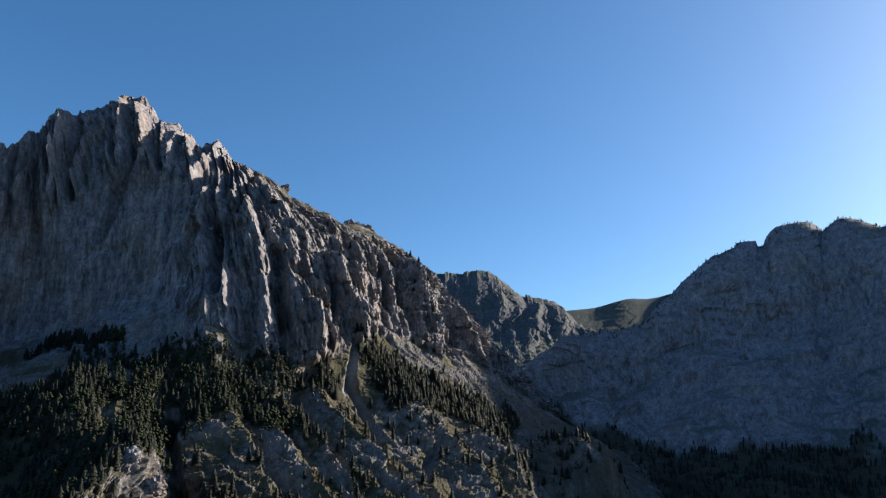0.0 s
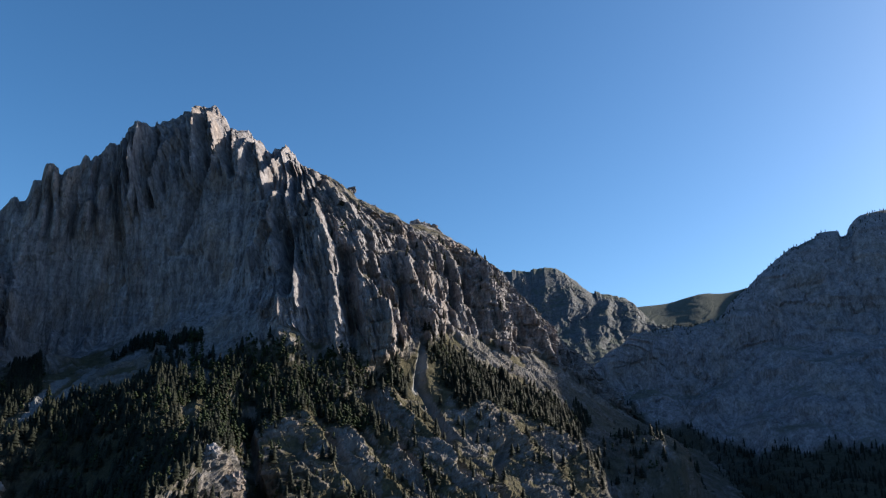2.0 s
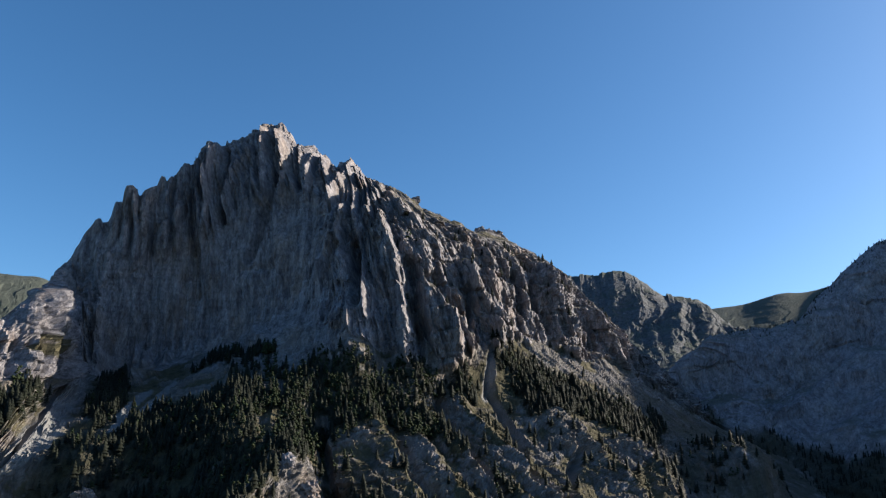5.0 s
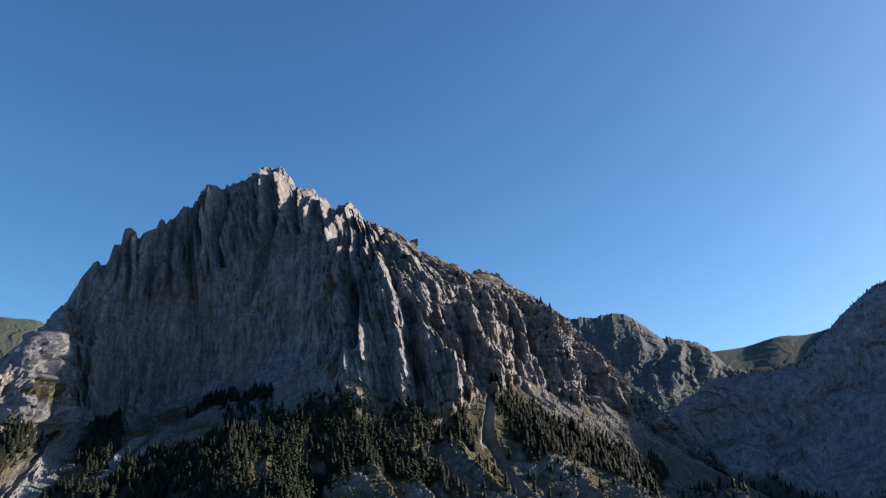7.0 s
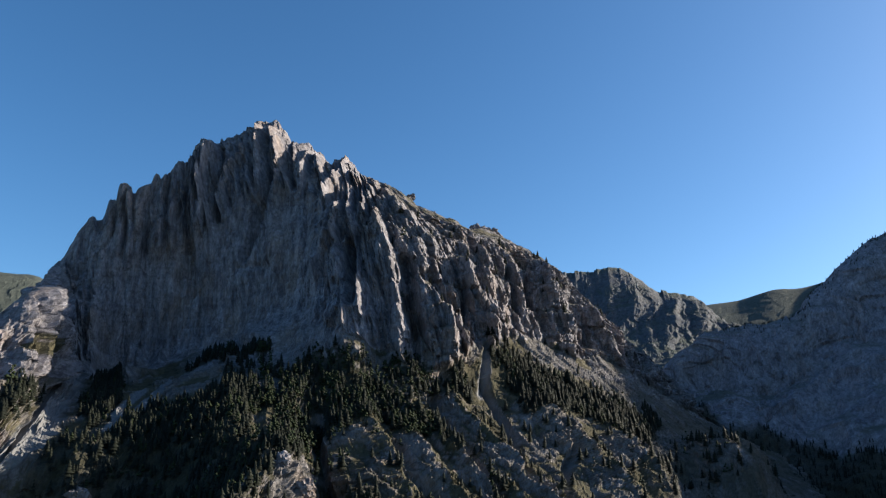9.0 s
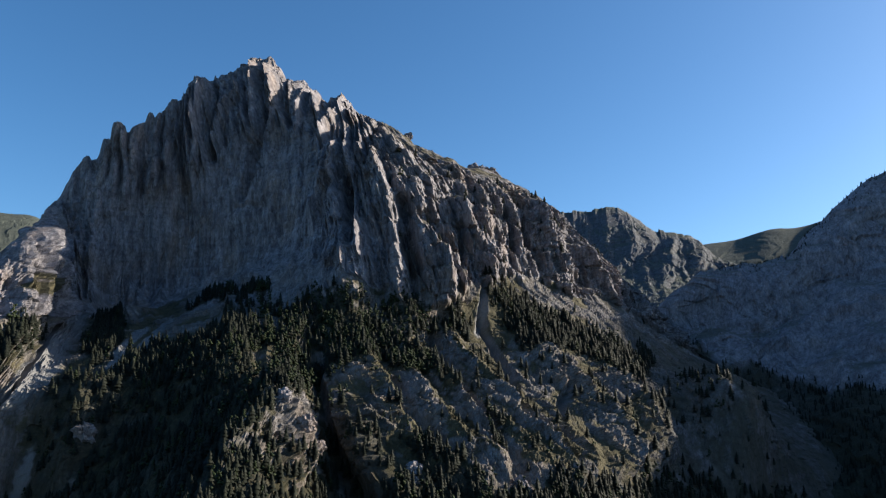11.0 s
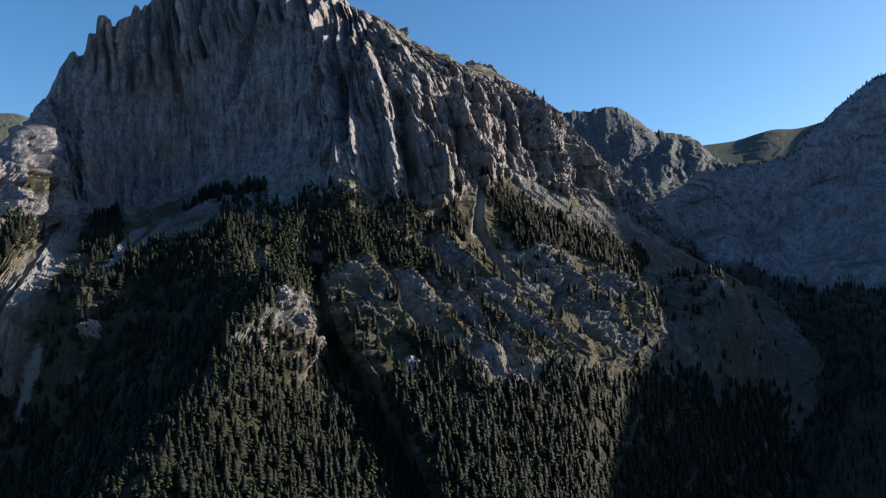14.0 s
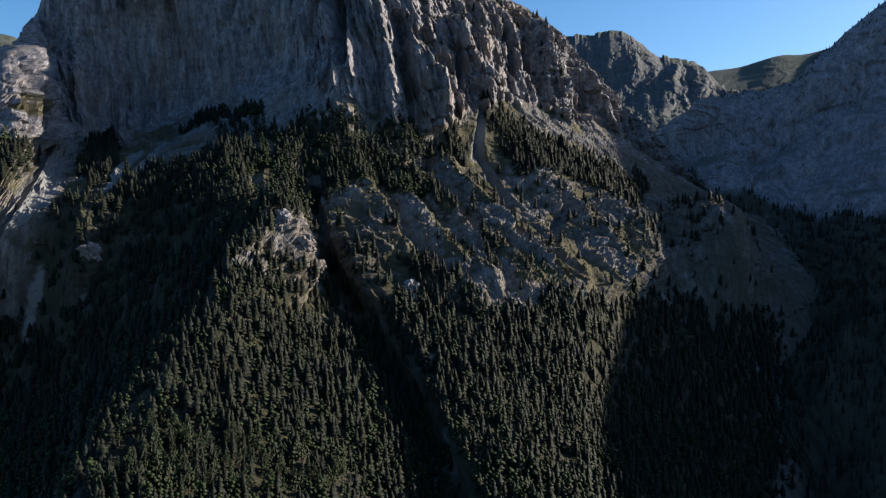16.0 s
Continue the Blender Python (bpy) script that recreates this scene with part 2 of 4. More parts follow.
WOOD = [(-448, 522, -106), (-438, 594, -108), (-462, 688, -110), (-478, 772, -118), (-432, 810, -142),
    (-360, 790, -138), (-270, 726, -116), (-180, 602, -90), (-92, 694, -108), (-32, 678, -100), (36, 688, -96),
    (90, 694, -98), (146, 726, -94), (198, 766, -102), (270, 828, -124), (360, 880, -132), (466, 976, -146),
    (660, 1074, -186)]
SHOULDER = [(-516, 636, -54), (-478, 700, -38), (-520, 806, -24), (-538, 888, -34), (-460, 932, -58), (-376, 936, -52),
    (-264, 838, -26), (-176, 760, -2), (-136, 788, -32), (-86, 774, -20), (0, 790, -20), (68, 798, -26), (142, 828, -28),
    (234, 870, -30), (306, 952, -10), (394, 942, 4), (488, 1042, -78), (680, 1156, -122)]
BENCH = [(-566, 698, -16), (-536, 794, 32), (-522, 852, 48), (-550, 962, 30), (-494, 1036, 40), (-406, 1064, 54),
    (-310, 1022, 76), (-216, 904, 38), (-172, 914, 50), (-110, 862, 42), (-28, 880, 54), (42, 898, 54), (134, 940, 52),
    (216, 976, 40), (290, 1020, 28), (394, 1112, 22), (496, 1236, 4), (618, 1312, -16)]
FOOT = [(-632, 774, 32), (-584, 870, 84), (-544, 932, 104), (-586, 1092, 138), (-544, 1168, 134), (-450, 1186, 160),
    (-356, 1160, 188), (-250, 1102, 200), (-158, 1032, 182), (-96, 994, 150), (-8, 1000, 132), (58, 1048, 172),
    (134, 1122, 184), (218, 1190, 172), (292, 1258, 166), (372, 1340, 128), (448, 1412, 100), (530, 1510, 72)]
CREST = [(-730, 886, 100), (-656, 968, 166), (-610, 1020, 242), (-690, 1216, 324), (-650, 1350, 520), (-568, 1420, 606),
    (-516, 1418, 660), (-386, 1412, 700), (-202, 1308, 568), (-152, 1306, 524), (-56, 1324, 472), (38, 1350, 434),
    (134, 1374, 412), (232, 1392, 352), (310, 1428, 272), (388, 1470, 212), (470, 1520, 144), (552, 1608, 94)]
# the last five points of RIDGE stand unseen, set to shape the shadow edge
RIDGE = [(522, 1776, 176), (598, 1782, 246), (664, 1780, 292), (744, 1782, 306), (846, 1768, 320), (960, 1754, 412),
    (1068, 1750, 512), (1174, 1742, 562), (1244, 1716, 566), (1278, 1704, 614), (1336, 1672, 618), (1358, 1640, 584),
    (1392, 1600, 608), (1434, 1508, 558), (1504, 1288, 432), (1580, 964, 340), (1638, 618, 290), (1726, 288, 280)]
FLANK = [(504, 1676, 140), (558, 1670, 166), (624, 1668, 178), (692, 1640, 162), (786, 1620, 160), (872, 1598, 202),
    (958, 1584, 242), (1040, 1566, 270), (1092, 1530, 266), (1122, 1508, 278), (1156, 1482, 274), (1182, 1462, 258),
    (1200, 1420, 252), (1224, 1320, 226), (1270, 1130, 210), (1310, 848, 202), (1344, 544, 200), (1426, 266, 170)]
APRON = [(496, 1586, 106), (528, 1554, 92), (566, 1498, 52), (628, 1450, 16), (692, 1400, -6), (756, 1366, 26),
    (810, 1334, 26), (862, 1300, 24), (904, 1272, 24), (928, 1254, 24), (944, 1230, 24), (966, 1200, 14), (968, 1146, 14),
    (990, 1060, 4), (992, 886, 4), (1004, 656, 16), (1016, 424, 48), (1078, 216, 52)]
GORGE = [(468, 1426, -16), (498, 1362, -80), (532, 1296, -116), (570, 1226, -128), (574, 1112, -150), (612, 1066, -130),
    (648, 1034, -126), (686, 1008, -124), (710, 980, -122), (728, 954, -126), (730, 926, -130), (738, 896, -140),
    (734, 846, -140), (746, 782, -138), (740, 644, -132), (704, 476, -122), (696, 304, -86), (742, 164, -40)]
FAR_CREST = [(314, 3286, 730), (530, 3206, 810), (642, 3186, 806), (772, 3158, 826), (850, 3138, 778),
    (930, 3114, 714), (1056, 3022, 668), (1094, 2954, 598), (1126, 2834, 510), (1190, 2700, 440), (1288, 2600, 360)]
FAR_FOOT = [(258, 2738, 384), (434, 2666, 384), (548, 2644, 402), (648, 2622, 408), (722, 2582, 402), (788, 2530, 390),
    (870, 2472, 364), (914, 2434, 348), (966, 2372, 330), (1020, 2284, 298), (1108, 2242, 256)]
FAR_MEADOW = [(176, 1892, 128), (310, 1926, 146), (432, 1954, 162), (520, 1984, 212), (578, 1968, 218),
    (622, 1954, 210), (690, 1930, 190), (730, 1916, 174), (782, 1896, 156), (852, 1920, 142), (948, 1930, 128)]
HILL_CREST = [(1318, 4460, 748), (1486, 4406, 858), (1614, 4362, 894), (1798, 4290, 910), (1974, 4212, 956),
    (2112, 4144, 954), (2218, 4088, 974), (2346, 3958, 982), (2526, 3786, 988)]
HILL_FOOT = [(1030, 3502, 460), (1144, 3414, 474), (1224, 3332, 490), (1362, 3278, 482), (1494, 3222, 472),
    (1598, 3170, 464), (1678, 3130, 458), (1792, 3066, 448), (1950, 2968, 432)]
WEST_CREST = [(-1788, 2020, 576), (-1624, 2156, 586), (-1528, 2224, 584), (-1450, 2276, 582), (-1396, 2310, 586),
    (-1354, 2334, 572), (-1302, 2420, 544), (-1192, 2532, 464)]
WEST_FOOT = [(-1242, 1436, 150), (-1160, 1566, 212), (-1120, 1654, 252), (-1064, 1692, 270), (-1050, 1758, 280),
    (-1044, 1820, 276), (-1010, 1896, 272), (-930, 1992, 252)]

SKYLINE_U = [2.60, 2.96, 3.09, 3.17, 3.26, 3.37, 3.48, 3.56, 3.59, 3.67, 3.73, 3.76, 3.87, 3.93, 3.95,
    4.03, 4.11, 4.14, 4.19, 4.32, 4.41, 4.46, 4.52, 4.58, 4.67, 4.82, 4.88, 5.05, 5.32, 5.66, 5.90, 6.10,
    6.14, 6.25, 6.40, 6.60, 6.69, 6.79, 6.88, 7.01, 7.14, 7.20, 7.26, 7.29, 7.42, 7.50, 7.60, 7.69, 7.76,
    7.81, 7.89, 8.01, 8.14, 8.39, 8.67, 8.97, 9.23, 9.50, 9.77, 9.86, 9.94, 10.11, 10.31, 10.52, 10.60, 10.75,
    10.85, 11.04, 11.32, 11.43, 11.54, 11.74, 11.88, 11.98, 12.20, 12.29, 12.42, 12.51, 12.62, 12.84, 12.97,
    13.22, 13.43, 13.66, 13.88, 14.04, 14.28, 14.49, 14.67, 14.84, 15.07, 15.62, 15.90]
SKYLINE_Z = [295, 334, 343, 358, 383, 416, 441, 446, 444, 450, 467, 486, 496, 498, 522, 533, 529, 521,
    522, 539, 550, 567, 573, 565, 576, 596, 611, 616, 627, 645, 665, 663, 658, 664, 669, 679, 691, 696, 704,
    704, 697, 681, 664, 649, 631, 631, 608, 594, 571, 567, 572, 576, 568, 551, 536, 531, 523, 512, 494, 490,
    478, 471, 464, 452, 455, 446, 436, 433, 441, 440, 436, 432, 419, 408, 404, 400, 382, 377, 368, 357, 345,
    323, 309, 298, 282, 261, 246, 241, 226, 210, 187, 157, 142]

for line, shares in ((TOE, (0.5, 0.45, 0.38, 0.18, 0.05)), (LOW, (0.42, 0.38, 0.30, 0.12, 0.0, -0.06, -0.08)), (WOOD, (0.20, 0.18, 0.12, -0.02, -0.14, -0.18, -0.18, -0.04)),       # the ravine beside the western spur lies deep
                     (SHOULDER, (0.04, 0.0, -0.06, -0.15, -0.20, -0.20, -0.15, -0.06, -0.03, 0.0, 0.01)), (BENCH, (-0.02, -0.04, -0.08, -0.16, -0.20, -0.20, -0.16, -0.10, -0.05, 0.0, 0.05, 0.03, 0.01)),
                     (FOOT, (-0.06, -0.08, -0.06, 0, 0, 0, 0, -0.02, -0.035, -0.01, 0.0, 0.02, 0.03, 0.05, 0.05, 0.03)), (CREST, (-0.08, -0.08, 0, 0, -0.10, -0.12, -0.09, -0.04, 0.04, 0.03, 0.035, 0.055, 0.075, 0.085, 0.085, 0.06, 0.03))):
    for k, share in enumerate(shares):
        line[k] = tuple(q * (1 + share) for q in line[k])
for line in (LOW, WOOD, SHOULDER, BENCH):            # the eastern slope turns away to the east
    for k in range(10, 18):
        line[k] = tuple(q * (1 + 0.022 * min(k - 9, 4)) for q in line[k])
SKYLINE_Z = [z * np.interp(u, range(3, 18), (1, 0.90, 0.88, 0.91, 0.96, 1.04, 1.03, 1.035, 1.055, 1.075, 1.085, 1.085, 1.06, 1.03, 1)) for u, z in zip(SKYLINE_U, SKYLINE_Z)]

def between(low, high, up, back):
    """A line part of the way up from low to high: the share of the climb, and of the way back."""
    return [(a[0] + (b[0] - a[0]) * back, a[1] + (b[1] - a[1]) * back, a[2] + (b[2] - a[2]) * up) for a, b in zip(low, high)]


def stepped(low, high, west, east):
    """The same, with shares that pass from the western to the eastern pair along the line."""
    k = np.linspace(0, 17, 18)
    f = smooth(7.5, 9.5, k)
    return [tuple(between([a], [b], west[0] + (east[0] - west[0]) * q, west[1] + (east[1] - west[1]) * q)[0]) for a, b, q in zip(low, high, f)]


def behind(line, back, down):
    return [(x * (1 + back / 1400), y * (1 + back / 1400), z - down) for x, y, z in line]


# ---------------------------------------------------------------- the massif
LINES = [TOE, LOW, WOOD, SHOULDER, BENCH, FOOT, stepped(FOOT, CREST, (0.36, 0.30), (0.50, 0.24)), stepped(FOOT, CREST, (0.70, 0.62), (0.80, 0.58)), CREST,
         behind(CREST, 60, 50), behind(CREST, 320, 330), behind(CREST, 800, 760)]
MU = steps([30, 36, 48, 54, 64, 62, 78, 78, 58, 62, 58, 56, 56, 54, 48, 40, 24])
MV = steps([24, 44, 54, 62, 60, 60, 120, 110, 110, 10, 12, 8])
P = sheet_points(LINES, MU, MV)
U, V = np.meshgrid(MU, MV)
N = sheet_normals(P)
foot_row = P[np.searchsorted(MV, 5.0)]
S = np.concatenate([[0], np.cumsum(np.linalg.norm(np.diff(foot_row, axis=0), axis=1))])[None, :] + 0 * V
H = np.concatenate([np.zeros((1, P.shape[1])), np.cumsum(np.linalg.norm(np.diff(P, axis=0), axis=2), axis=0)])

# Named relief on the massif: lines through (u, v), then half width and height in metres.
SPINES = [((7.94, 5.83), (7.96, 5.57), (8.29, 5.23), 26, 26), ((8.02, 6.53), (7.86, 6.12), (7.53, 5.65), 34, 34), ((8.26, 6.93), (8.48, 6.20), 26, 20),
          ((9.52, 6.94), (9.60, 6.01), 30, 26), ((9.68, 6.07), (9.81, 5.68), (10.17, 5.42), (10.26, 5.17), 44, 46), ((9.98, 5.50), (9.97, 4.97), 46, 44),
          ((10.72, 5.68), (10.95, 5.32), (11.27, 5.18), 46, 44), ((12.27, 6.26), (12.54, 5.78), (12.82, 5.32), 70, 56), ((13.24, 6.07), (13.67, 5.45), 40, 34),
          ((11.70, 6.22), (12.09, 5.70), 40, 36), ((9.06, 5.85), (8.79, 5.42), (8.98, 5.07), 38, 32), ((9.32, 5.48), (9.47, 5.20), (9.60, 4.97), 36, 34)]
SPINES += [((11.14, 6.12), (11.39, 5.50), 38, 34), ((8.88, 6.41), (9.03, 5.90), 26, 22), ((10.71, 7.57), (10.45, 6.20), 30, 18), ((10.57, 5.22), (10.34, 4.88), 30, 30),
           ((14.06, 5.98), (14.44, 5.53), 36, 28), ((14.31, 4.98), (13.98, 4.45), 34, 24), ((3.59, 5.98), (3.67, 5.50), 18, 20), ((3.70, 5.27), (3.69, 4.80), 30, 34),
           ((4.36, 5.23), (4.44, 4.78), 34, 34), ((4.73, 5.12), (4.67, 4.80), 26, 30), ((2.04, 7.81), (2.06, 6.62), (2.40, 5.57), (2.56, 4.83), 60, 46), ((1.78, 7.39), (1.69, 6.42), 26, 24)]
FLUTES = [((6.86, 7.72), (6.67, 6.67), 17, 30), ((7.04, 7.63), (7.01, 7.06), 18, 30), ((6.60, 7.41), (6.31, 7.26), (5.97, 6.88), 18, 32), ((6.56, 7.11), (6.58, 6.72), 15, 24),
          ((5.94, 7.84), (5.65, 7.21), (5.52, 6.71), 17, 34), ((7.13, 7.46), (7.05, 7.10), 14, 24), ((7.53, 7.55), (7.37, 6.72), 17, 30), ((7.63, 7.53), (7.67, 6.97), 15, 24),
          ((7.05, 6.85), (6.94, 6.61), 14, 20), ((8.21, 7.65), (7.85, 7.09), (7.67, 6.61), 24, 32), ((4.03, 7.89), (4.08, 7.51), 17, 24), ((4.59, 7.02), (4.53, 6.81), 18, 26),
          ((5.00, 7.39), (4.81, 7.11), 16, 24), ((8.02, 7.55), (8.52, 7.35), 22, 26)]
SLOTS = [((8.24, 5.97), (8.36, 5.33), 13, 34), ((9.53, 5.77), (9.53, 5.42), (9.74, 4.98), 15, 34), ((10.28, 5.35), (10.40, 4.87), 13, 30), ((10.57, 5.58), (10.52, 5.22), 12, 26),
         ((7.00, 7.14), (6.64, 6.50), (6.28, 5.97), 15, 24), ((9.87, 5.67), (10.31, 5.43), 14, 22), ((9.26, 7.55), (8.78, 6.21), 12, 20), ((6.18, 7.72), (5.85, 6.66), 14, 24),
         ((11.59, 5.82), (11.73, 5.32), 14, 26), ((12.02, 5.68), (12.05, 5.25), 14, 26), ((4.92, 7.40), (5.25, 5.80), 18, 16), ((6.10, 5.87), (6.67, 5.72), 9, 9)]
RIBS = [((9.65, 4.27), (10.09, 3.63), (10.34, 3.23), (10.55, 2.93), 34, 20), ((10.55, 4.10), (10.86, 3.63), (11.09, 3.21), (11.27, 2.91), (11.68, 2.35), 36, 24),
        ((11.93, 4.00), (12.30, 3.48), (12.55, 3.00), (12.79, 2.59), 40, 26), ((10.79, 3.02), (11.12, 2.48), (11.68, 2.26), 28, 16), ((11.73, 2.96), (12.05, 2.41), 28, 16),
        ((9.71, 3.47), (9.85, 2.93), (10.14, 2.57), (10.48, 2.44), 30, 20), ((9.19, 3.89), (9.45, 3.27), (9.47, 2.81), 28, 18), ((8.78, 2.90), (8.79, 2.43), 24, 16),
        ((7.09, 2.93), (7.53, 2.55), 34, 20), ((7.09, 2.93), (6.76, 2.50), 26, 12), ((9.02, 2.94), (9.48, 2.57), (10.14, 2.22), 22, 14), ((4.00, 3.40), (4.02, 2.90), 20, 12)]
RIBS += [((13.00, 3.60), (13.40, 2.60), 40, 20)]
RILLS = [((10.17, 4.05), (10.36, 3.50), (10.55, 3.03), (10.67, 2.70), 11, 14), ((11.07, 4.40), (11.39, 3.65), (11.21, 3.00), (11.54, 2.67), (11.75, 2.28), 11, 16), ((12.11, 3.44), (11.75, 2.83), (12.04, 2.48), 10, 12),
         ((9.47, 3.37), (9.53, 2.94), (9.76, 2.54), 10, 12), ((8.24, 3.84), (8.22, 3.02), (8.26, 2.30), 16, 17), ((8.26, 2.30), (8.15, 1.20), (8.05, 0.00), 24, 11), ((11.04, 4.90), (11.05, 4.25), 10, 10), ((3.05, 5.00), (2.80, 3.00), 16, 12)]
BULGE = [((6.35, 4.96), (6.86, 4.99), (7.36, 5.08), (8.00, 5.02), (8.45, 4.78), 40, 16)]


def along(line, wide, wobble, east=1.0, west=1.0, taper=0.0):
    """From 1 on the line to 0 at its half width; east and west of it the half width may differ, and it may taper towards the top."""
    best = 0 * V
    places = [(S[j, i], H[j, i]) for j, i in ((np.searchsorted(MV, v), np.searchsorted(MU, u)) for u, v in line)]
    for k, ((s0, h0), (s1, h1)) in enumerate(zip(places, places[1:])):
        f = np.clip(((S - s0) * (s1 - s0) + (H - h0) * (h1 - h0)) / ((s1 - s0) ** 2 + (h1 - h0) ** 2), 0, 1)
        ds, dh = S - s0 - f * (s1 - s0), (H - h0 - f * (h1 - h0)) * 0.7
        d = np.hypot(ds, dh) / np.where(ds > 0, east, west)
        part_way = (k + f) / (len(places) - 1)
        best = np.maximum(best, np.clip(1 - (d / (wide * (1 - taper + taper * part_way))) * (0.65 + 0.7 * wobble), 0, 1))
    return best


X, Y, Z = P[..., 0], P[..., 1], P[..., 2]
warp = 20 * (fbm(X / 110, Y / 110, Z / 150, 4, 71) - 0.5)
lean = S + 0.32 * smooth(7.5, 9.5, U) * (H - H[np.searchsorted(MV, 5.0)]) + warp
wob = fbm(X / 24, Y / 24, Z / 36, 4, 72)
spine, slot, rib, rill = 0 * V, 0 * V, 0 * V, 0 * V
for *line, wide, high in SPINES:
    spine = np.maximum(spine, (0.85 if line[0][0] < 8.5 else 0.62) * high * along(line, wide, wob, 0.75, 1.25, 0.5))
for *line, wide, high in FLUTES:
    spine = np.maximum(spine, 0.9 * high * along(line, wide, wob, 0.6, 1.2, 0.3))
for *line, wide, high in SLOTS:
    slot = np.maximum(slot, 1.3 * high * along(line, wide, wob))
for *line, wide, high in RIBS:
    rib = np.maximum(rib, 1.15 * high * along(line, 1.25 * wide, wob, 0.7, 1.2))
for *line, wide, high in RILLS:
    rill = np.maximum(rill, 1.4 * high * along(line, wide, wob))
bulge = BULGE[0][-1] * along(BULGE[0][:-2], BULGE[0][-2], 0.5)
face = smooth(8.5, 10.5, U)                      # the broken, stepped eastern part
alcove = smooth(3.2, 4.2, U) * (1 - smooth(7.2, 8.0, U)) * (1 - smooth(6.4, 6.9, V))     # the smoother shaded wall
cliff = smooth(4.84, 5.06, V + 0.008 * spine - 0.010 * slot + 0.35 * (fbm(S / 55, H / 90, 0, 3, 5) - 0.5)) * (1 - smooth(8.0, 8.6, V))
calm = 1 - 0.5 * alcove
summit = smooth(3.2, 3.8, U) * (1 - smooth(8.4, 9.2, U)) * smooth(6.45, 6.8, V)          # upright flakes under the top
terrace = Z / 46 + 2.2 * fbm(S / 120, 0.4, Z / 160, 3, 18) + 0.002 * S           # broken benches across the eastern face: the ribs over them are others than below
level = np.floor(terrace)
lean = lean + 70 * face * smooth(4.6, 4.8, V) * lattice((level.astype(np.int64) + 100000).astype(np.uint32), 0 * level.astype(np.uint32), 0 * level.astype(np.uint32), 19)
jx = lean - 0.7 * warp + 3 * (fbm(X / 14, Y / 14, Z / 14, 2, 73) - 0.5)
jy = H + 10 * (fbm(X / 20, Y / 20, Z / 20, 2, 74) - 0.5)
def aretes(spacing, wander, seed, peak=0.70):
    """Sharp ribs that run down the face, steep to the east, each of its own strength, with gullies between: about -0.5 to 0.5."""
    q = lean / spacing + wander * fbm(S / (2.0 * spacing), H / (4.5 * spacing), 0.7, 3, seed)
    cell = np.floor(q)
    f = q - cell
    own = 0.45 + 0.85 * lattice((cell.astype(np.int64) + 100000).astype(np.uint32), 0 * cell.astype(np.uint32), 0 * cell.astype(np.uint32), seed)
    return own * (np.minimum(f / peak, (1 - f) / (1 - peak)) - 0.5)


vigour = 0.25 + 1.5 * fbm(S / 55, H / 44, 4.4, 3, 218)
plain = (1 - alcove) * (1 - 0.6 * summit)
ribs = 22 * calm * (ridged(lean / 150, H / 420, 0.3, 11) - 0.5) + plain * (8 * vigour * aretes(60, 0.8, 251, 0.55) + 5 * vigour * aretes(27, 0.8, 252, 0.55)) \
    + plain * (36 * pinnacles(jx / 60, jy / 100, 311) + 20 * pinnacles(jx / 29, jy / 48, 312)) - 20 + 5 * plain * facets(jx / 30, jy / 58, 212, 1.5) \
    + summit * (22 * aretes(38, 0.9, 431) + 13 * aretes(17, 0.9, 432) + 14 * pinnacles(jx / 26, jy / 90, 433)) \
    + alcove * (10 * aretes(58, 1.0, 411) + 5 * aretes(23, 1.1, 412) + 5 * facets(jx / 34, jy / 120, 413, 0.8)) + bulge
small = (5 - alcove) * aretes(13, 1.5, 253) * vigour + 3.2 * aretes(6, 1.5, 254) + plain * (15 * (pinnacles(jx / 14, jy / 24, 313) - 0.4) + 7.5 * (pinnacles(jx / 7, jy / 11, 314) - 0.4)) \
    + (4.0 + 2.5 * plain) * facets(jx / 13, jy / 21, 213, 1.5) + (3.0 + 1.6 * plain) * facets(jx / 6, jy / 9, 214, 1.5) + 1.8 * facets(jx / 3, jy / 4, 215, 1.2)
ledge = Z / 21 + 2.5 * fbm(S / 130, 0, Z / 90, 4, 16)
step = ledge - np.floor(ledge)
ribs = ribs + 9 * (1 - smooth(2.6, 3.4, U)) * facets(jx / 22, jy / 30, 216, 1.5) + (2.2 + 3 * face) * smooth(2.6, 3.4, U) * (np.minimum(step * 1.25, 5 * (1 - step)) - 0.5)
ribs = ribs + 11 * face * plain * (np.minimum((terrace - level) * 1.2, 6 * (1 - terrace + level)) - 0.5)
strata = Z / 6.5 + 1.6 * fbm(S / 90, 0, Z / 60, 3, 17)
small = small + (0.7 + 0.5 * alcove) * smooth(2.6, 3.4, U) * (np.minimum((strata - np.floor(strata)) * 1.3, 4 * (1 - strata + np.floor(strata))) - 0.5)
crag = (1 - 0.8 * smooth(4.2, 4.8, U) * (1 - smooth(6.6, 7.0, U)) * smooth(2.6, 3.0, V) * (1 - smooth(4.0, 4.4, V))) * smooth(0.48, 0.60, fbm(X / 38, Y / 38, Z / 38, 4, 25) + 0.003 * rib)                  # rock that breaks through the turf
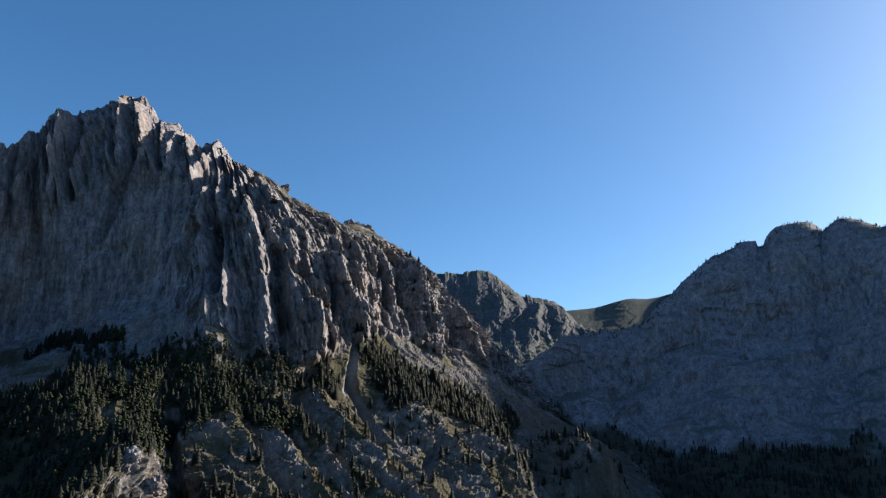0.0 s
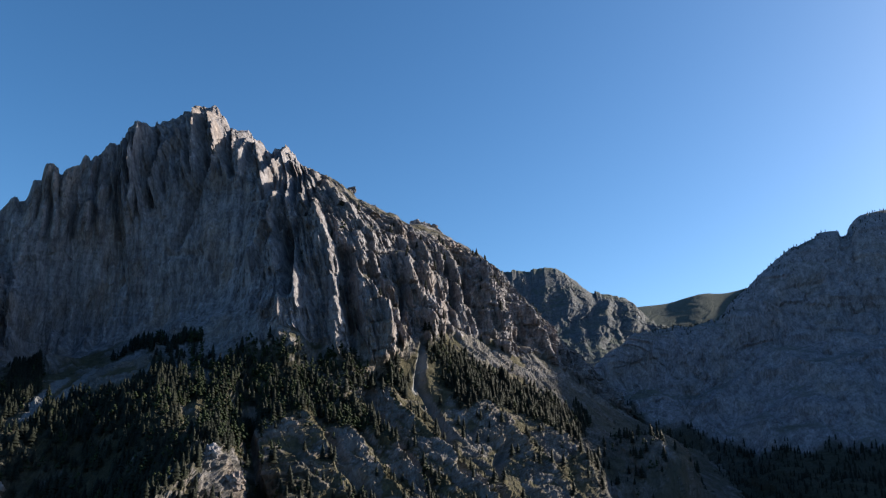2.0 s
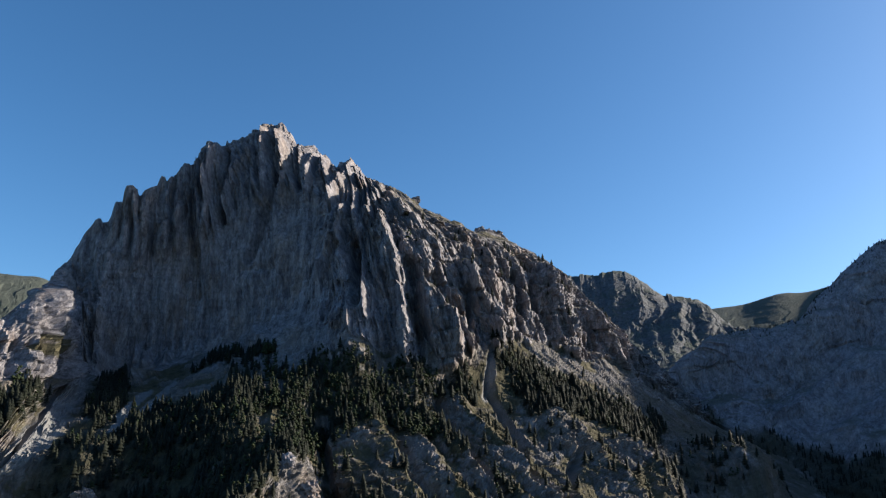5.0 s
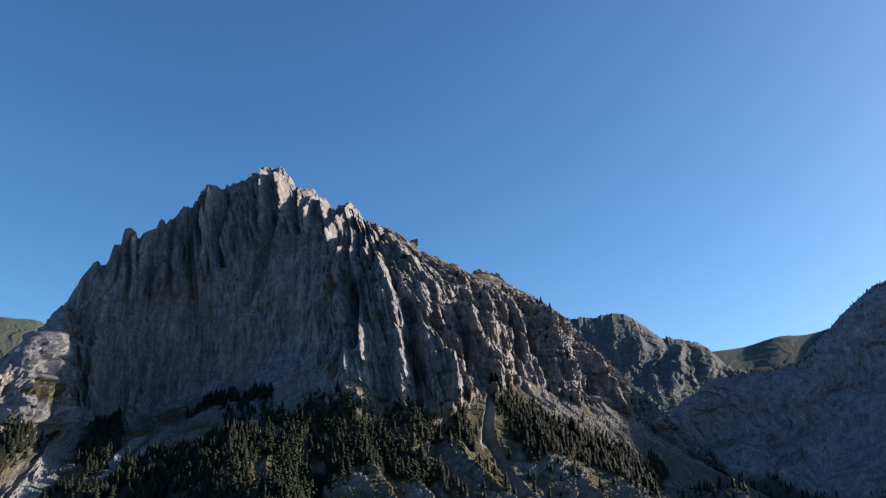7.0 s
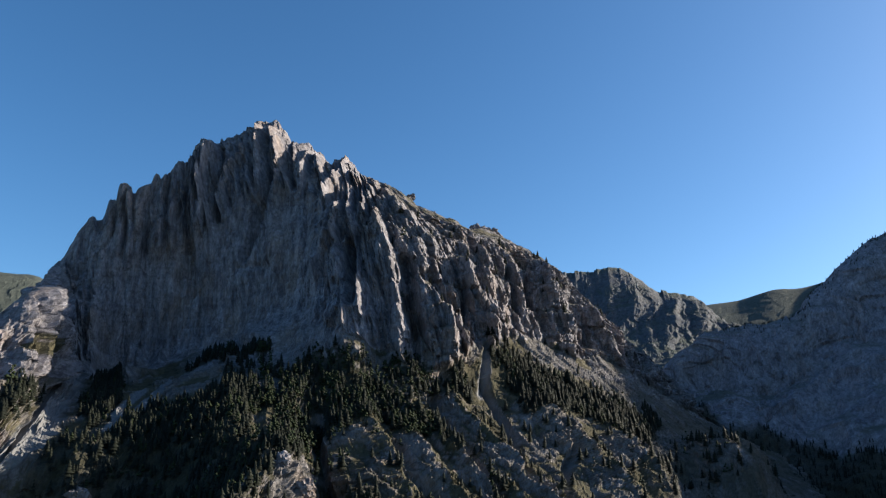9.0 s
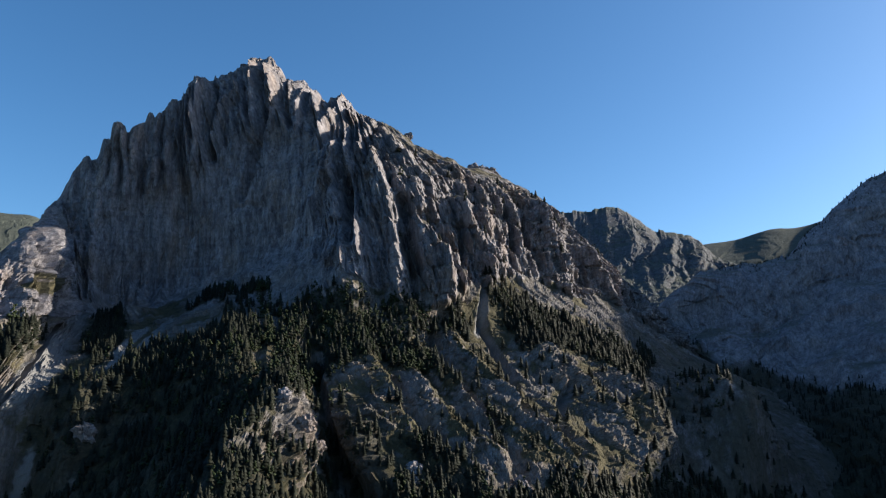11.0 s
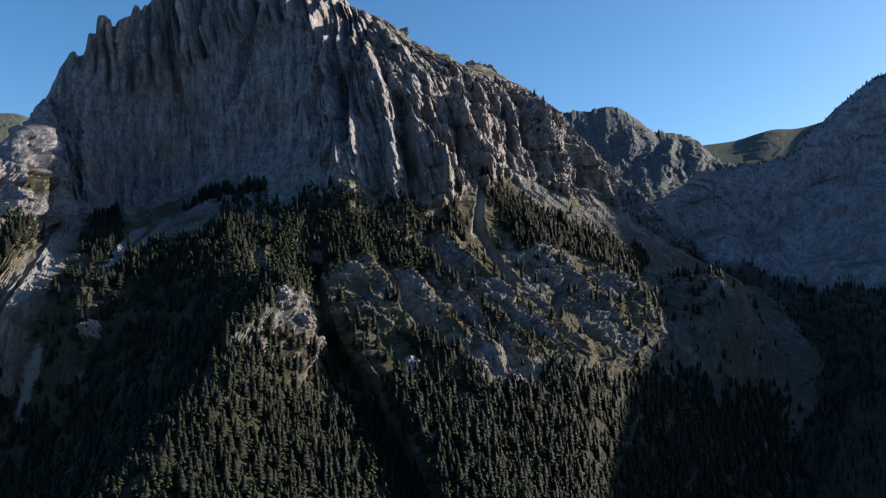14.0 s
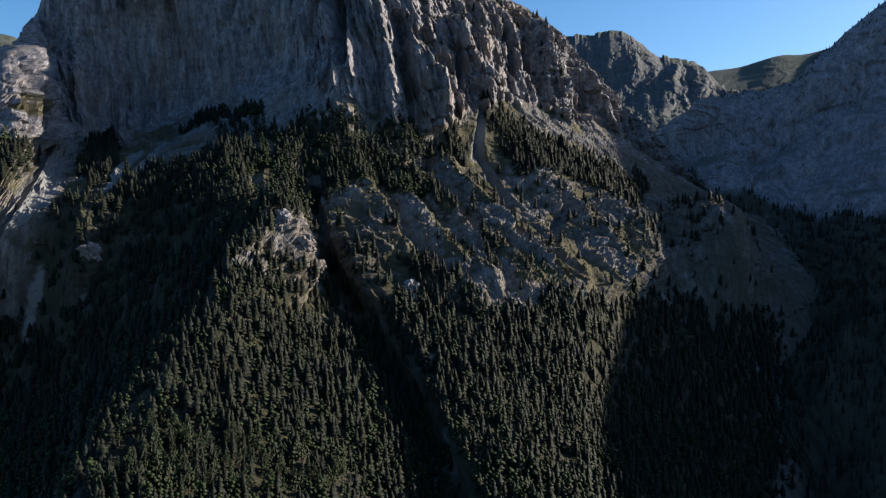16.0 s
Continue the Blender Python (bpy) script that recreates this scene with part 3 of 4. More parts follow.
slope = crag * (4 * pinnacles(jx / 20, jy / 34, 225) + 2.4 * pinnacles(jx / 9, jy / 15, 226) + 2.4 * aretes(13, 0.8, 227) + 1.4 * aretes(6, 0.8, 228)) + bulge + 0.25 * bulge * facets(jx / 16, jy / 9, 229, 1.4) + (8 - 5 * face) * (ridged(lean / 58, H / 420, 5.3, 21) - 0.5) + 2.5 * (ridged(lean / 24, H / 90, 6.3, 22) - 0.5) + 2.4 * facets(jx / 15, jy / 24, 221, 1.3) \
    + 1.0 * facets(jx / 6, jy / 9, 222, 1.3) + 4 * (fbm(X / 16, Y / 16, Z / 16, 4, 23) - 0.5) + smooth(3, 10, rib) * (4.5 * facets(jx / 11, jy / 14, 223, 1.5) + 2.6 * facets(jx / 5, jy / 5, 224, 1.4))
rough = smooth(1.9, 2.8, V)
near_crest = np.exp(-((V - 8.0) / 0.30) ** 2)
out = N * np.array([1, 1, 0.35])
out /= np.linalg.norm(out, axis=2, keepdims=True)
P = P + out * ((1 - cliff) * (1 - smooth(8.0, 9.0, V)) * (slope * (0.35 + 0.65 * rough) + 0.8 * rib - rill + (0.5 + 0.5 * (U < 5)) * spine))[..., None]
# cliffs stand back, column by column, never overhanging: joints, pillars and ledges
foot_j, crest_j = np.searchsorted(MV, 4.7), np.searchsorted(MV, 8.0) + 1
aim = N[foot_j:crest_j].mean(axis=0) * np.array([1, 1, 0])
aim = np.stack([np.convolve(np.pad(aim[:, k], 30, mode="edge"), np.ones(61) / 61, mode="valid") for k in range(3)], -1)
aim /= np.linalg.norm(aim, axis=1, keepdims=True)
aim = aim + 1.5 * smooth(6.0, 8.5, MU)[:, None] * np.array([-0.22, -1, 0])
aim /= np.linalg.norm(aim, axis=1, keepdims=True)
easy = smooth(8.8, 9.8, U) * smooth(6.7, 7.2, V)          # the gentler upper slope
small, ribs = small * (1 - 0.6 * easy) * (1 - 0.2 * summit), ribs * (1 - 0.6 * easy)
back = -(P[foot_j:crest_j] * aim[None]).sum(axis=2)
push = (cliff * (((ribs + spine) * (1 - (0.85 - 0.35 * summit) * near_crest) - slot * (1 - near_crest))))[foot_j:crest_j]
want = back - push
rising = np.maximum.accumulate(want, axis=0)
falling = np.minimum.accumulate(want[::-1], axis=0)[::-1]
stand = 0.20 * rising + 0.14 * falling + 0.66 * want
stand = want + (stand - want) * cliff[foot_j:crest_j]
P[foot_j:crest_j] += aim[None] * (back - stand + (0.52 * small * cliff * (1 - 0.3 * alcove) * (0.7 + 0.3 * smooth(2.8, 3.4, U)) * (1 - 0.5 * near_crest))[foot_j:crest_j])[..., None]
rest = V[crest_j:] - 8.0
P[crest_j:] += aim[None] * ((back - stand)[-1:] * (1 - smooth(0, 2, rest)))[..., None]
teeth = 12 * facets(S / 12, 0 * S, 232, 1.4) + 7 * facets(S / 5, V * 3, 233, 1.2)
P[..., 2] += near_crest * teeth * (0.25 + 0.75 * smooth(2.5, 4.0, U))
for again in range(2):                           # the crest's height follows the skyline
    far = np.hypot(P[..., 0], P[..., 1])
    top = np.where((V > 7.0) & (V < 8.8), P[..., 2] / far, -1e9).max(axis=0) * far[crest_j - 1]
    wide = np.convolve(np.pad(top, 5, mode="edge"), np.ones(11) / 11, mode="valid")
    lift = np.interp(MU, SKYLINE_U, SKYLINE_Z) - (wide * 0.6 + top * 0.4)
    lift = lift * smooth(2.4, 2.7, MU) * (1 - smooth(15.6, 16.4, MU))
    P[..., 2] += lift[None, :] * np.where(V < 8, np.exp(-((V - 8.0) / 0.45) ** 2), 1 - smooth(8.2, 10, V))
N = sheet_normals(P)
flat = N[..., 2]
patch = fbm(X / 45, Y / 45, Z / 45, 5, 41)
fine = fbm(X / 9, Y / 9, Z / 9, 4, 42)
high_turf = smooth(0.60, 0.78, flat + 0.45 * (patch - 0.5)) * (0.1 + 0.55 * smooth(8.2, 9.2, U))
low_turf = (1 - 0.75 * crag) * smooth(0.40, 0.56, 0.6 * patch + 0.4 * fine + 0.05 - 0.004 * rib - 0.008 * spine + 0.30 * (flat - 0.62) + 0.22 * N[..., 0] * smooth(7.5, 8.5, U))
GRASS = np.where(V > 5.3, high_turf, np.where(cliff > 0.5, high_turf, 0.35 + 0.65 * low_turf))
GRASS = np.maximum(GRASS, 0.95 * easy * smooth(0.34, 0.50, patch) * smooth(0.30, 0.55, flat))
GRASS = GRASS * (1 - 0.75 * smooth(5.0, 5.6, U) * (1 - smooth(8.0, 8.5, U)) * smooth(4.45, 4.65, V) * (1 - smooth(5.1, 5.3, V)))
GRASS = GRASS * (1 - 0.3 * smooth(12.9, 13.6, U))
SCREE = smooth(0.25, 0.75, rill / 12 + 0.5 * (fine - 0.5)) * smooth(2.6, 3.2, V) * 0.5 * smooth(8.5, 9.5, U)
fan = np.maximum.reduce([along(*q, wob) * (0.45 if q[0][0][1] < 3 else 1) for q in ((((3.11, 4.75), (3.02, 4.02), (2.75, 3.0)), 60), (((4.52, 4.50), (4.20, 3.95)), 14), (((4.95, 4.55), (4.50, 4.10)), 18),
                                                  (((3.48, 2.67), (3.43, 2.13), (3.52, 1.77)), 16), (((11.04, 4.75), (11.05, 4.25)), 15))])
SCREE = np.maximum(SCREE, smooth(0.15, 0.5, fan + 0.4 * (fine - 0.5)))
TURF = [((9.63, 4.25), (10.14, 4.03), (10.36, 3.50), (10.52, 3.23), (10.14, 3.32), (9.89, 3.84)), ((10.55, 4.10), (11.00, 4.07), (11.39, 3.65), (11.39, 3.37), (10.91, 3.35)),
        ((12.21, 3.79), (12.48, 3.45), (12.61, 2.98), (12.32, 3.23)), ((10.71, 2.96), (10.98, 2.93), (11.68, 2.26), (10.97, 2.39)), ((11.61, 2.91), (12.05, 2.41), (11.73, 2.37)),
        ((9.82, 3.00), (10.26, 2.85), (10.48, 2.44), (9.90, 2.57)), ((8.98, 2.87), (9.48, 2.57), (10.14, 2.22), (9.35, 2.31), (9.13, 2.63)), ((1.64, 5.90), (2.00, 6.24), (2.40, 5.62), (2.15, 5.40))]
ragged_u, ragged_v = U + 0.30 * (fbm(X / 26, Y / 26, Z / 26, 4, 43) - 0.5), V + 0.26 * (fbm(X / 26, Y / 26, Z / 26, 4, 44) - 0.5)


def inside(corners):
    """1 inside a ragged plot of the sheet with these corners (u, v), else 0."""
    odd = np.zeros(U.shape, bool)
    for (u0, v0), (u1, v1) in zip(corners, corners[1:] + corners[:1]):
        if v0 != v1:
            odd ^= ((v0 > ragged_v) != (v1 > ragged_v)) & (ragged_u < (u1 - u0) * (ragged_v - v0) / (v1 - v0) + u0)
    return odd.astype(float)


for plot in TURF:
    GRASS = np.maximum(GRASS, inside(plot) * smooth(0.30, 0.50, fine + 0.15))
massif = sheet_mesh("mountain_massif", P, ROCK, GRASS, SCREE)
tagged(massif, "steep grey limestone mountain with pillared cliffs over wooded spurs", "mountain", kind="structure")


# ---------------------------------------------------------------- other mountains
def ridge_sheet(name, lines, nu, counts, mat, amp, scale, seed, jag=0.0, crest=None, turf=0.0, label="", steep=(0.5, 0.75), green=None, teeth_share=0.0, buttress=0.0):
    u = steps([nu] * (len(lines[0]) - 1))
    v = steps(counts)
    p = sheet_points(lines, u, v)
    uu, vv = np.meshgrid(u, v)
    n = sheet_normals(p)
    s = np.concatenate([[0], np.cumsum(np.linalg.norm(np.diff(p[0], axis=0), axis=1))])[None, :] + 0 * vv
    h = np.concatenate([np.zeros((1, p.shape[1])), np.cumsum(np.linalg.norm(np.diff(p, axis=0), axis=2), axis=0)])
    w = scale * 1.1 * (fbm(p[..., 0] / scale, p[..., 1] / scale, p[..., 2] / scale, 3, seed) - 0.5)
    d = 0
    for k in range(5):
        f = 2.3 ** k
        d = d + amp / f ** 0.85 * (ridged((s + w) * f / scale, h * f / scale / 4.5, k + 0.5, seed + 3 + k) - 0.5)
    d = d + buttress * (1 - smooth(2.9, 3.6, vv)) * (np.abs(2 * ((s - 0.55 * h + 2.5 * w) / 330 - np.floor((s - 0.55 * h + 2.5 * w) / 330)) - 1) - 0.9) + 0.5 * buttress * (1 - smooth(2.9, 3.6, vv)) * (ridged((s - 0.3 * h + w) / 120, h / 500, 0.2, seed + 60) - 0.9)
    d = d + amp * 0.3 * facets((s + w) / scale * 4, h / scale * 1.6, seed + 40, 1.5) + amp * 0.25 * facets((s + w) / scale * 10, h / scale * 4, seed + 41, 1.4) + amp * 0.1 * facets((s + w) / scale * 24, h / scale * 10, seed + 42, 1.3)
    d = d + amp * 1.3 * teeth_share * pinnacles((s + 0.3 * w) / scale * 2.2, h / scale * 0.5, seed + 50) + amp * 0.6 * teeth_share * pinnacles((s + 0.3 * w) / scale * 5, h / scale * 1.3, seed + 51)
    near = np.exp(-((vv - crest) / 0.3) ** 2)
    d = d * (1 - 0.8 * near)
    o = n * np.array([1, 1, 0.5])
    p = p + o * d[..., None]
    p[..., 2] += near * jag * (1.4 * fbm(s / (scale * 0.9), 0, 0, 4, seed + 20) - 0.7 + 0.7 * facets(s / (scale * 0.3), 0 * s, seed + 21, 1.6) + 0.3 * facets(s / (scale * 0.09), 0 * s, seed + 22, 1.4))
    n = sheet_normals(p)
    g = smooth(steep[0], steep[1], n[..., 2] + 0.5 * (fbm(p[..., 0] / scale, p[..., 1] / scale, p[..., 2] / scale, 4, seed + 30) - 0.5) + turf)
    if green:                                    # overgrown low down
        g = np.maximum(g, 1 - smooth(green[0], green[1], vv + 0.9 * (fbm(p[..., 0] / 160, p[..., 1] / 160, p[..., 2] / 160, 4, seed + 31) - 0.5)))
    return tagged(sheet_mesh(name, p, mat, g, 0 * g), label, "mountain", kind="structure"), p, n, uu, vv


BED = [(x * 0.62, y * 0.62, -355) for x, y, z in GORGE]
right_wall, RP, RN, RU, RV = ridge_sheet("mountain_east", [BED, GORGE, APRON, FLANK, RIDGE, behind(RIDGE, 200, 120), behind(RIDGE, 700, 700)], 26, [30, 50, 60, 70, 16, 8], ROCK_EAST_HAZE, 26, 150, 107,
                                         15, 4.0, -0.28, "shaded limestone mountain wall with trees along its crest", green=(1.4, 2.1), teeth_share=0.5, buttress=60)
far_peak, FP, FN, FU, FV = ridge_sheet("mountain_far", [FAR_MEADOW, FAR_FOOT, FAR_CREST, behind(FAR_CREST, 200, 100), behind(FAR_CREST, 500, 600)], 26, [50, 90, 8, 6], ROCK_FAR_HAZE, 22, 150, 200,
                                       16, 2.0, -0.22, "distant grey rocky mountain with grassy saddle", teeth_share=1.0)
far_hill, HP, HN, HU, HV = ridge_sheet("mountain_hill", [HILL_FOOT, HILL_CREST, behind(HILL_CREST, 80, 120)], 20, [50, 6], ROCK_FAR_HAZE, 18, 700, 300,
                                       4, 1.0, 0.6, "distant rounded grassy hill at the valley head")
west_hill, WP, WN, WU, WV = ridge_sheet("mountain_west", [WEST_FOOT, WEST_CREST, behind(WEST_CREST, 300, 200)], 16, [40, 8], ROCK_FAR_HAZE, 26, 500, 400,
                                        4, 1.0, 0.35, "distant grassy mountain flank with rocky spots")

# ground: the valley floor, one sheet out to the horizon
ring = np.linspace(-4900, 4900, 120)
gx, gy = np.meshgrid(ring, ring)
gz = -345 + 30 * (fbm(gx / 600, gy / 600, 0, 4, 500) - 0.5)
ground = sheet_mesh("ground", np.stack([gx, gy, gz], -1), ROCK_FAR_HAZE, 0 * gx + 1, 0 * gx)
tagged(ground, "dark grassy valley floor far below the slopes", "ground", kind="structure")


# ---------------------------------------------------------------- trees
def conifer(seed, tiers, points, slim):
    """A conifer one metre high: a crown of ragged skirts of drooping boughs, each over the next."""
    rnd = random.Random(seed)
    verts, faces = [], []
    for k in range(tiers):
        f = k / tiers
        z = 0.08 + 0.88 * f
        radius = slim * (0.10 + 0.90 * (1 - f) ** 0.85) * rnd.uniform(0.85, 1.12)
        start, lean_x, lean_y = rnd.random() * 6.28, rnd.uniform(-0.012, 0.012), rnd.uniform(-0.012, 0.012)
        b = len(verts)
        verts.append((lean_x, lean_y, min(1.0, z + 1.7 * 0.88 / tiers)))
        for j in range(2 * points):
            ang = start + math.pi * (j + rnd.uniform(-0.25, 0.25)) / points
            far = radius * (rnd.uniform(0.85, 1.2) if j % 2 else rnd.uniform(0.5, 0.75))
            verts.append((far * math.cos(ang), far * math.sin(ang), z + (0.0 if j % 2 else 0.03) + rnd.uniform(-0.015, 0.015)))
        for j in range(2 * points):
            faces.append((b, b + 1 + j, b + 1 + (j + 1) % (2 * points)))
    return np.array(verts, np.float32), np.array(faces, np.int32)


def clump_crown(seed, count, wide, tuft=1.0):
    """A rounded, gappy crown one metre high of many small tufts."""
    rnd = random.Random(seed)
    verts, faces = [], []
    for k in range(count):
        f = rnd.random() ** 0.8
        r = wide * math.sqrt(max(0.02, 1 - (2 * f - 0.75) ** 2 * 0.8)) * rnd.uniform(0.45, 1.0) * (1.15 - 0.75 * f)
        a = rnd.uniform(0, 6.283)
        c = Vector((r * math.cos(a), r * math.sin(a), 0.14 + 0.82 * f))
        q = tuft * rnd.uniform(0.045, 0.085) * (1.15 - 0.5 * f)
        b = len(verts)
        for d in ((1, 0, 0), (0, 1, 0), (-1, 0, 0), (0, -1, 0), (0, 0, 0.9), (0, 0, -0.6)):
            verts.append(c + Vector(d) * q * rnd.uniform(0.7, 1.35))
        for i in range(4):
            j = (i + 1) % 4
            faces += [(b + i, b + j, b + 4), (b + j, b + i, b + 5)]
    return verts, faces


def forest(name, places, heights, kinds, mat, label, rng):
    """All the trees of a wood as one mesh."""
    vs, fs, base = [], [], 0
    turn = rng.uniform(0, 6.283, len(places))
    pick = rng.integers(0, len(kinds), len(places))
    for (x, y, z), h, t, k in zip(places, heights, turn, pick):
        v, f = kinds[k]
        c, s = math.cos(t) * h, math.sin(t) * h
        vs.append(np.stack([x + v[:, 0] * c - v[:, 1] * s, y + v[:, 0] * s + v[:, 1] * c, z - 0.5 + v[:, 2] * h], -1))
        fs.append(f + base)
        base += len(v)
    v, f = np.concatenate(vs).astype(np.float32), np.concatenate(fs).astype(np.int32)
    me = bpy.data.meshes.new(name)
    me.vertices.add(len(v))
    me.vertices.foreach_set("co", v.ravel())
    me.loops.add(f.size)
    me.loops.foreach_set("vertex_index", f.ravel())
    me.polygons.add(len(f))
    me.polygons.foreach_set("loop_start", np.arange(0, f.size, 3, dtype=np.int32))
    me.update()
    me.materials.append(mat)
    return tagged(new(name, me), label, "trees", kind="stuff")


def scatter(p, density, spacing, rng):
    """Random places on a sheet: density (0 to 1) times one tree in spacing square metres."""
    a, b, c = p[:-1, :-1], p[1:, :-1], p[:-1, 1:]
    area = np.linalg.norm(np.cross(b - a, c - a)[..., :2] * 0 + np.cross(b - a, c - a)[..., 2:3], axis=2)
    want = area * density[:-1, :-1] / spacing
    count = rng.poisson(np.clip(want, 0, 4))
    j, i = np.nonzero(count)
    j, i = np.repeat(j, count[j, i]), np.repeat(i, count[j, i])
    f, g = rng.random((2, len(j), 1))
    return a[j, i] + (b - a)[j, i] * f + (c - a)[j, i] * g, j, i


def box(u0, u1, v0, v1, soft=0.25):
    return smooth(u0 - soft, u0 + soft, U) * (1 - smooth(u1 - soft, u1 + soft, U)) * smooth(v0 - soft, v0 + soft, V) * (1 - smooth(v1 - soft, v1 + soft, V))


rng = np.random.default_rng(7)
clump = fbm(P[..., 0] / 40, P[..., 1] / 40, 0, 4, 61)
WOODS = [((7.65, 4.68), (8.83, 4.80), (9.23, 4.57), (9.74, 4.08), (10.14, 3.52), (9.69, 3.42), (9.35, 3.94), (9.02, 3.85), (8.41, 3.76), (7.73, 3.32), (7.03, 2.89), (6.59, 3.21), (6.90, 3.90), (7.12, 4.22), (6.79, 4.32)),
         ((7.12, 4.22), (6.26, 3.87), (5.55, 3.68), (5.15, 3.53), (4.69, 3.21), (4.39, 3.29), (4.22, 3.66), (4.06, 4.12), (4.80, 4.15), (5.47, 4.15), (6.79, 4.32)),
         ((5.24, 4.65), (5.60, 4.87), (6.72, 4.72), (6.83, 4.62), (5.79, 4.65)),
         ((9.94, 4.90), (10.40, 4.82), (10.95, 4.27), (10.91, 4.12), (10.40, 4.20)), ((11.00, 5.00), (11.29, 4.92), (11.96, 4.55), (12.68, 4.47), (13.65, 4.23), (14.30, 4.30), (13.90, 3.80), (13.35, 3.87), (12.29, 4.02), (11.59, 4.00), (11.34, 4.35))]
WOODS += [((6.88, 2.74), (6.33, 3.26), (6.99, 2.89), (7.01, 2.74), (6.94, 2.56), (7.47, 2.52), (8.09, 2.44), (8.12, 1.64), (6.14, 1.59), (5.84, 2.11), (5.47, 2.78), (6.00, 3.05)),
          ((8.21, 2.44), (8.90, 2.20), (9.65, 2.33), (9.98, 2.11), (10.90, 1.95), (11.20, 2.22), (12.11, 2.11), (13.09, 1.84), (13.28, 1.50), (8.29, 1.57), (8.26, 2.07)),
          ((9.26, 2.61), (9.61, 2.54), (10.19, 2.17), (9.90, 2.13), (9.39, 2.35)), ((10.67, 3.03), (10.84, 2.94), (10.67, 2.48), (10.48, 2.59)), ((1.50, 5.08), (1.94, 4.75), (2.71, 4.37), (2.35, 3.81), (2.00, 3.79)),
          ((3.63, 4.17), (3.69, 4.80), (4.25, 4.83), (4.20, 4.27), (3.93, 3.90)), ((10.09, 3.40), (10.09, 3.63), (10.53, 3.27), (10.28, 3.29))]
WOODS += [((9.08, 4.62), (9.21, 4.93), (9.53, 5.03), (9.89, 4.80), (10.24, 4.15), (9.66, 4.27))]
THIN = [((8.24, 3.84), (8.97, 3.71), (8.98, 3.34), (8.50, 2.96), (8.09, 2.50), (7.91, 2.83), (7.64, 3.10)), ((9.02, 2.94), (9.29, 2.83), (9.47, 2.54), (9.24, 2.56)), ((6.85, 4.58), (7.46, 4.45), (6.79, 4.32), (5.84, 4.10), (5.90, 4.47))]
# low west and east woods are dense to darken ground that lies in shade
WOODED = np.maximum.reduce([inside(q) for q in WOODS] + [0.3 * inside(q) for q in THIN] + [0.45 * box(8.1, 9.0, 2.1, 2.8, 0.1)] + [box(6.85, 12.9, -1, 2.0, 0.15), 0.045 * box(8.5, 13.2, 2.2, 4.5), 0.85 * box(-1, 6.9, -1, 2.3), 0.4 * box(3.6, 6.9, 2.2, 2.8), 0.45 * box(3.5, 6.6, 2.2, 3.8, 0.2),
                            0.8 * box(0, 2.3, 3.4, 4.6, 0.15), 0.12 * box(13, 15.8, 2.2, 3.8, 0.2), 0.025 * box(8.5, 15, 5, 6.6), box(12.9, 16, -1, 2.2, 0.2)])
WOODED = WOODED * np.maximum(smooth(0.22, 0.34, clump + 0.06), 0.95 * box(6.8, 13, -1, 2.1)) * smooth(0.10, 0.30, flat) * (1 - 0.75 * smooth(3, 9, rill) * smooth(2.2, 2.6, V) * smooth(8.6, 9.0, U)) * (1 - smooth(0.2, 0.5, SCREE))
litter_shade = massif.data.attributes.new("litter_shade", "FLOAT", "POINT")       # scrub and needles under and between the trees, and shade painted onto open slopes
# western hollow and eastern end (u over 12.9): shade painted as dark ground
SCRUB_SHADE = np.maximum.reduce([0.85 * smooth(0.3, 0.8, WOODED), 0.9 * box(6.9, 13, -1, 2.0), 0.7 * box(8.1, 9.2, 2.0, 3.0, 0.1), 0.85 * box(3.3, 6.6, 0.5, 4.0, 0.2), 0.45 * smooth(12.9, 13.6, U) * (V < 4.6)])
litter_shade.data.foreach_set("value", np.clip(SCRUB_SHADE * (1 - smooth(0.2, 0.6, SCREE)) * smooth(0.30, 0.45, patch + 0.25 * fine), 0, 1).astype(np.float32).ravel())
KINDS = [conifer(k, 5, 4, q) for k, q in enumerate((0.27, 0.32, 0.24, 0.33, 0.29))]
spots, sj, si = scatter(P, WOODED, 36.0, rng)
tall = rng.uniform(7, 19, len(spots)) * (0.8 + 0.4 * fbm(spots[:, 0] / 30, spots[:, 1] / 30, 0, 2, 62))
near = np.argsort(spots[:, 1] + 0.35 * np.abs(spots[:, 0] + 60))
near = near[(MV[sj[near]] > 0.35) & (MU[si[near]] > 6.9) & (MU[si[near]] < 12.8)][:280]
rest = np.ones(len(spots), bool)
rest[near] = False
# extra pale trees in the upper wood stand in for its sunlit green
pale = rest & (rng.random(len(spots)) < 0.14 + 0.36 * (1 - smooth(0.5, 1.4, MV[sj])) + 0.45 * ((MV[sj] > 3.1) & (MU[si] < 10) & (MU[si] > 6.5)))
BUSHY = [tuple(np.array(q) for q in clump_crown(40 + k, 9, w, 2.0)) for k, w in enumerate((0.27, 0.31, 0.24))]
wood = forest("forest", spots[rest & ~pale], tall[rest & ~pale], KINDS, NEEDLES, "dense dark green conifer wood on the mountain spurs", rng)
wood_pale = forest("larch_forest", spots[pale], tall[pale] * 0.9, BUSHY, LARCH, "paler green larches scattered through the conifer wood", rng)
SLIM = [conifer(20 + k, 4, 3, q) for k, q in enumerate((0.20, 0.24, 0.17))]
crest_band = smooth(3.55, 3.85, RV) * (1 - smooth(4.02, 4.25, RV)) * (0.35 + 0.65 * smooth(0.4, 0.6, fbm(RP[..., 0] / 90, RP[..., 1] / 90, 0, 3, 81)))
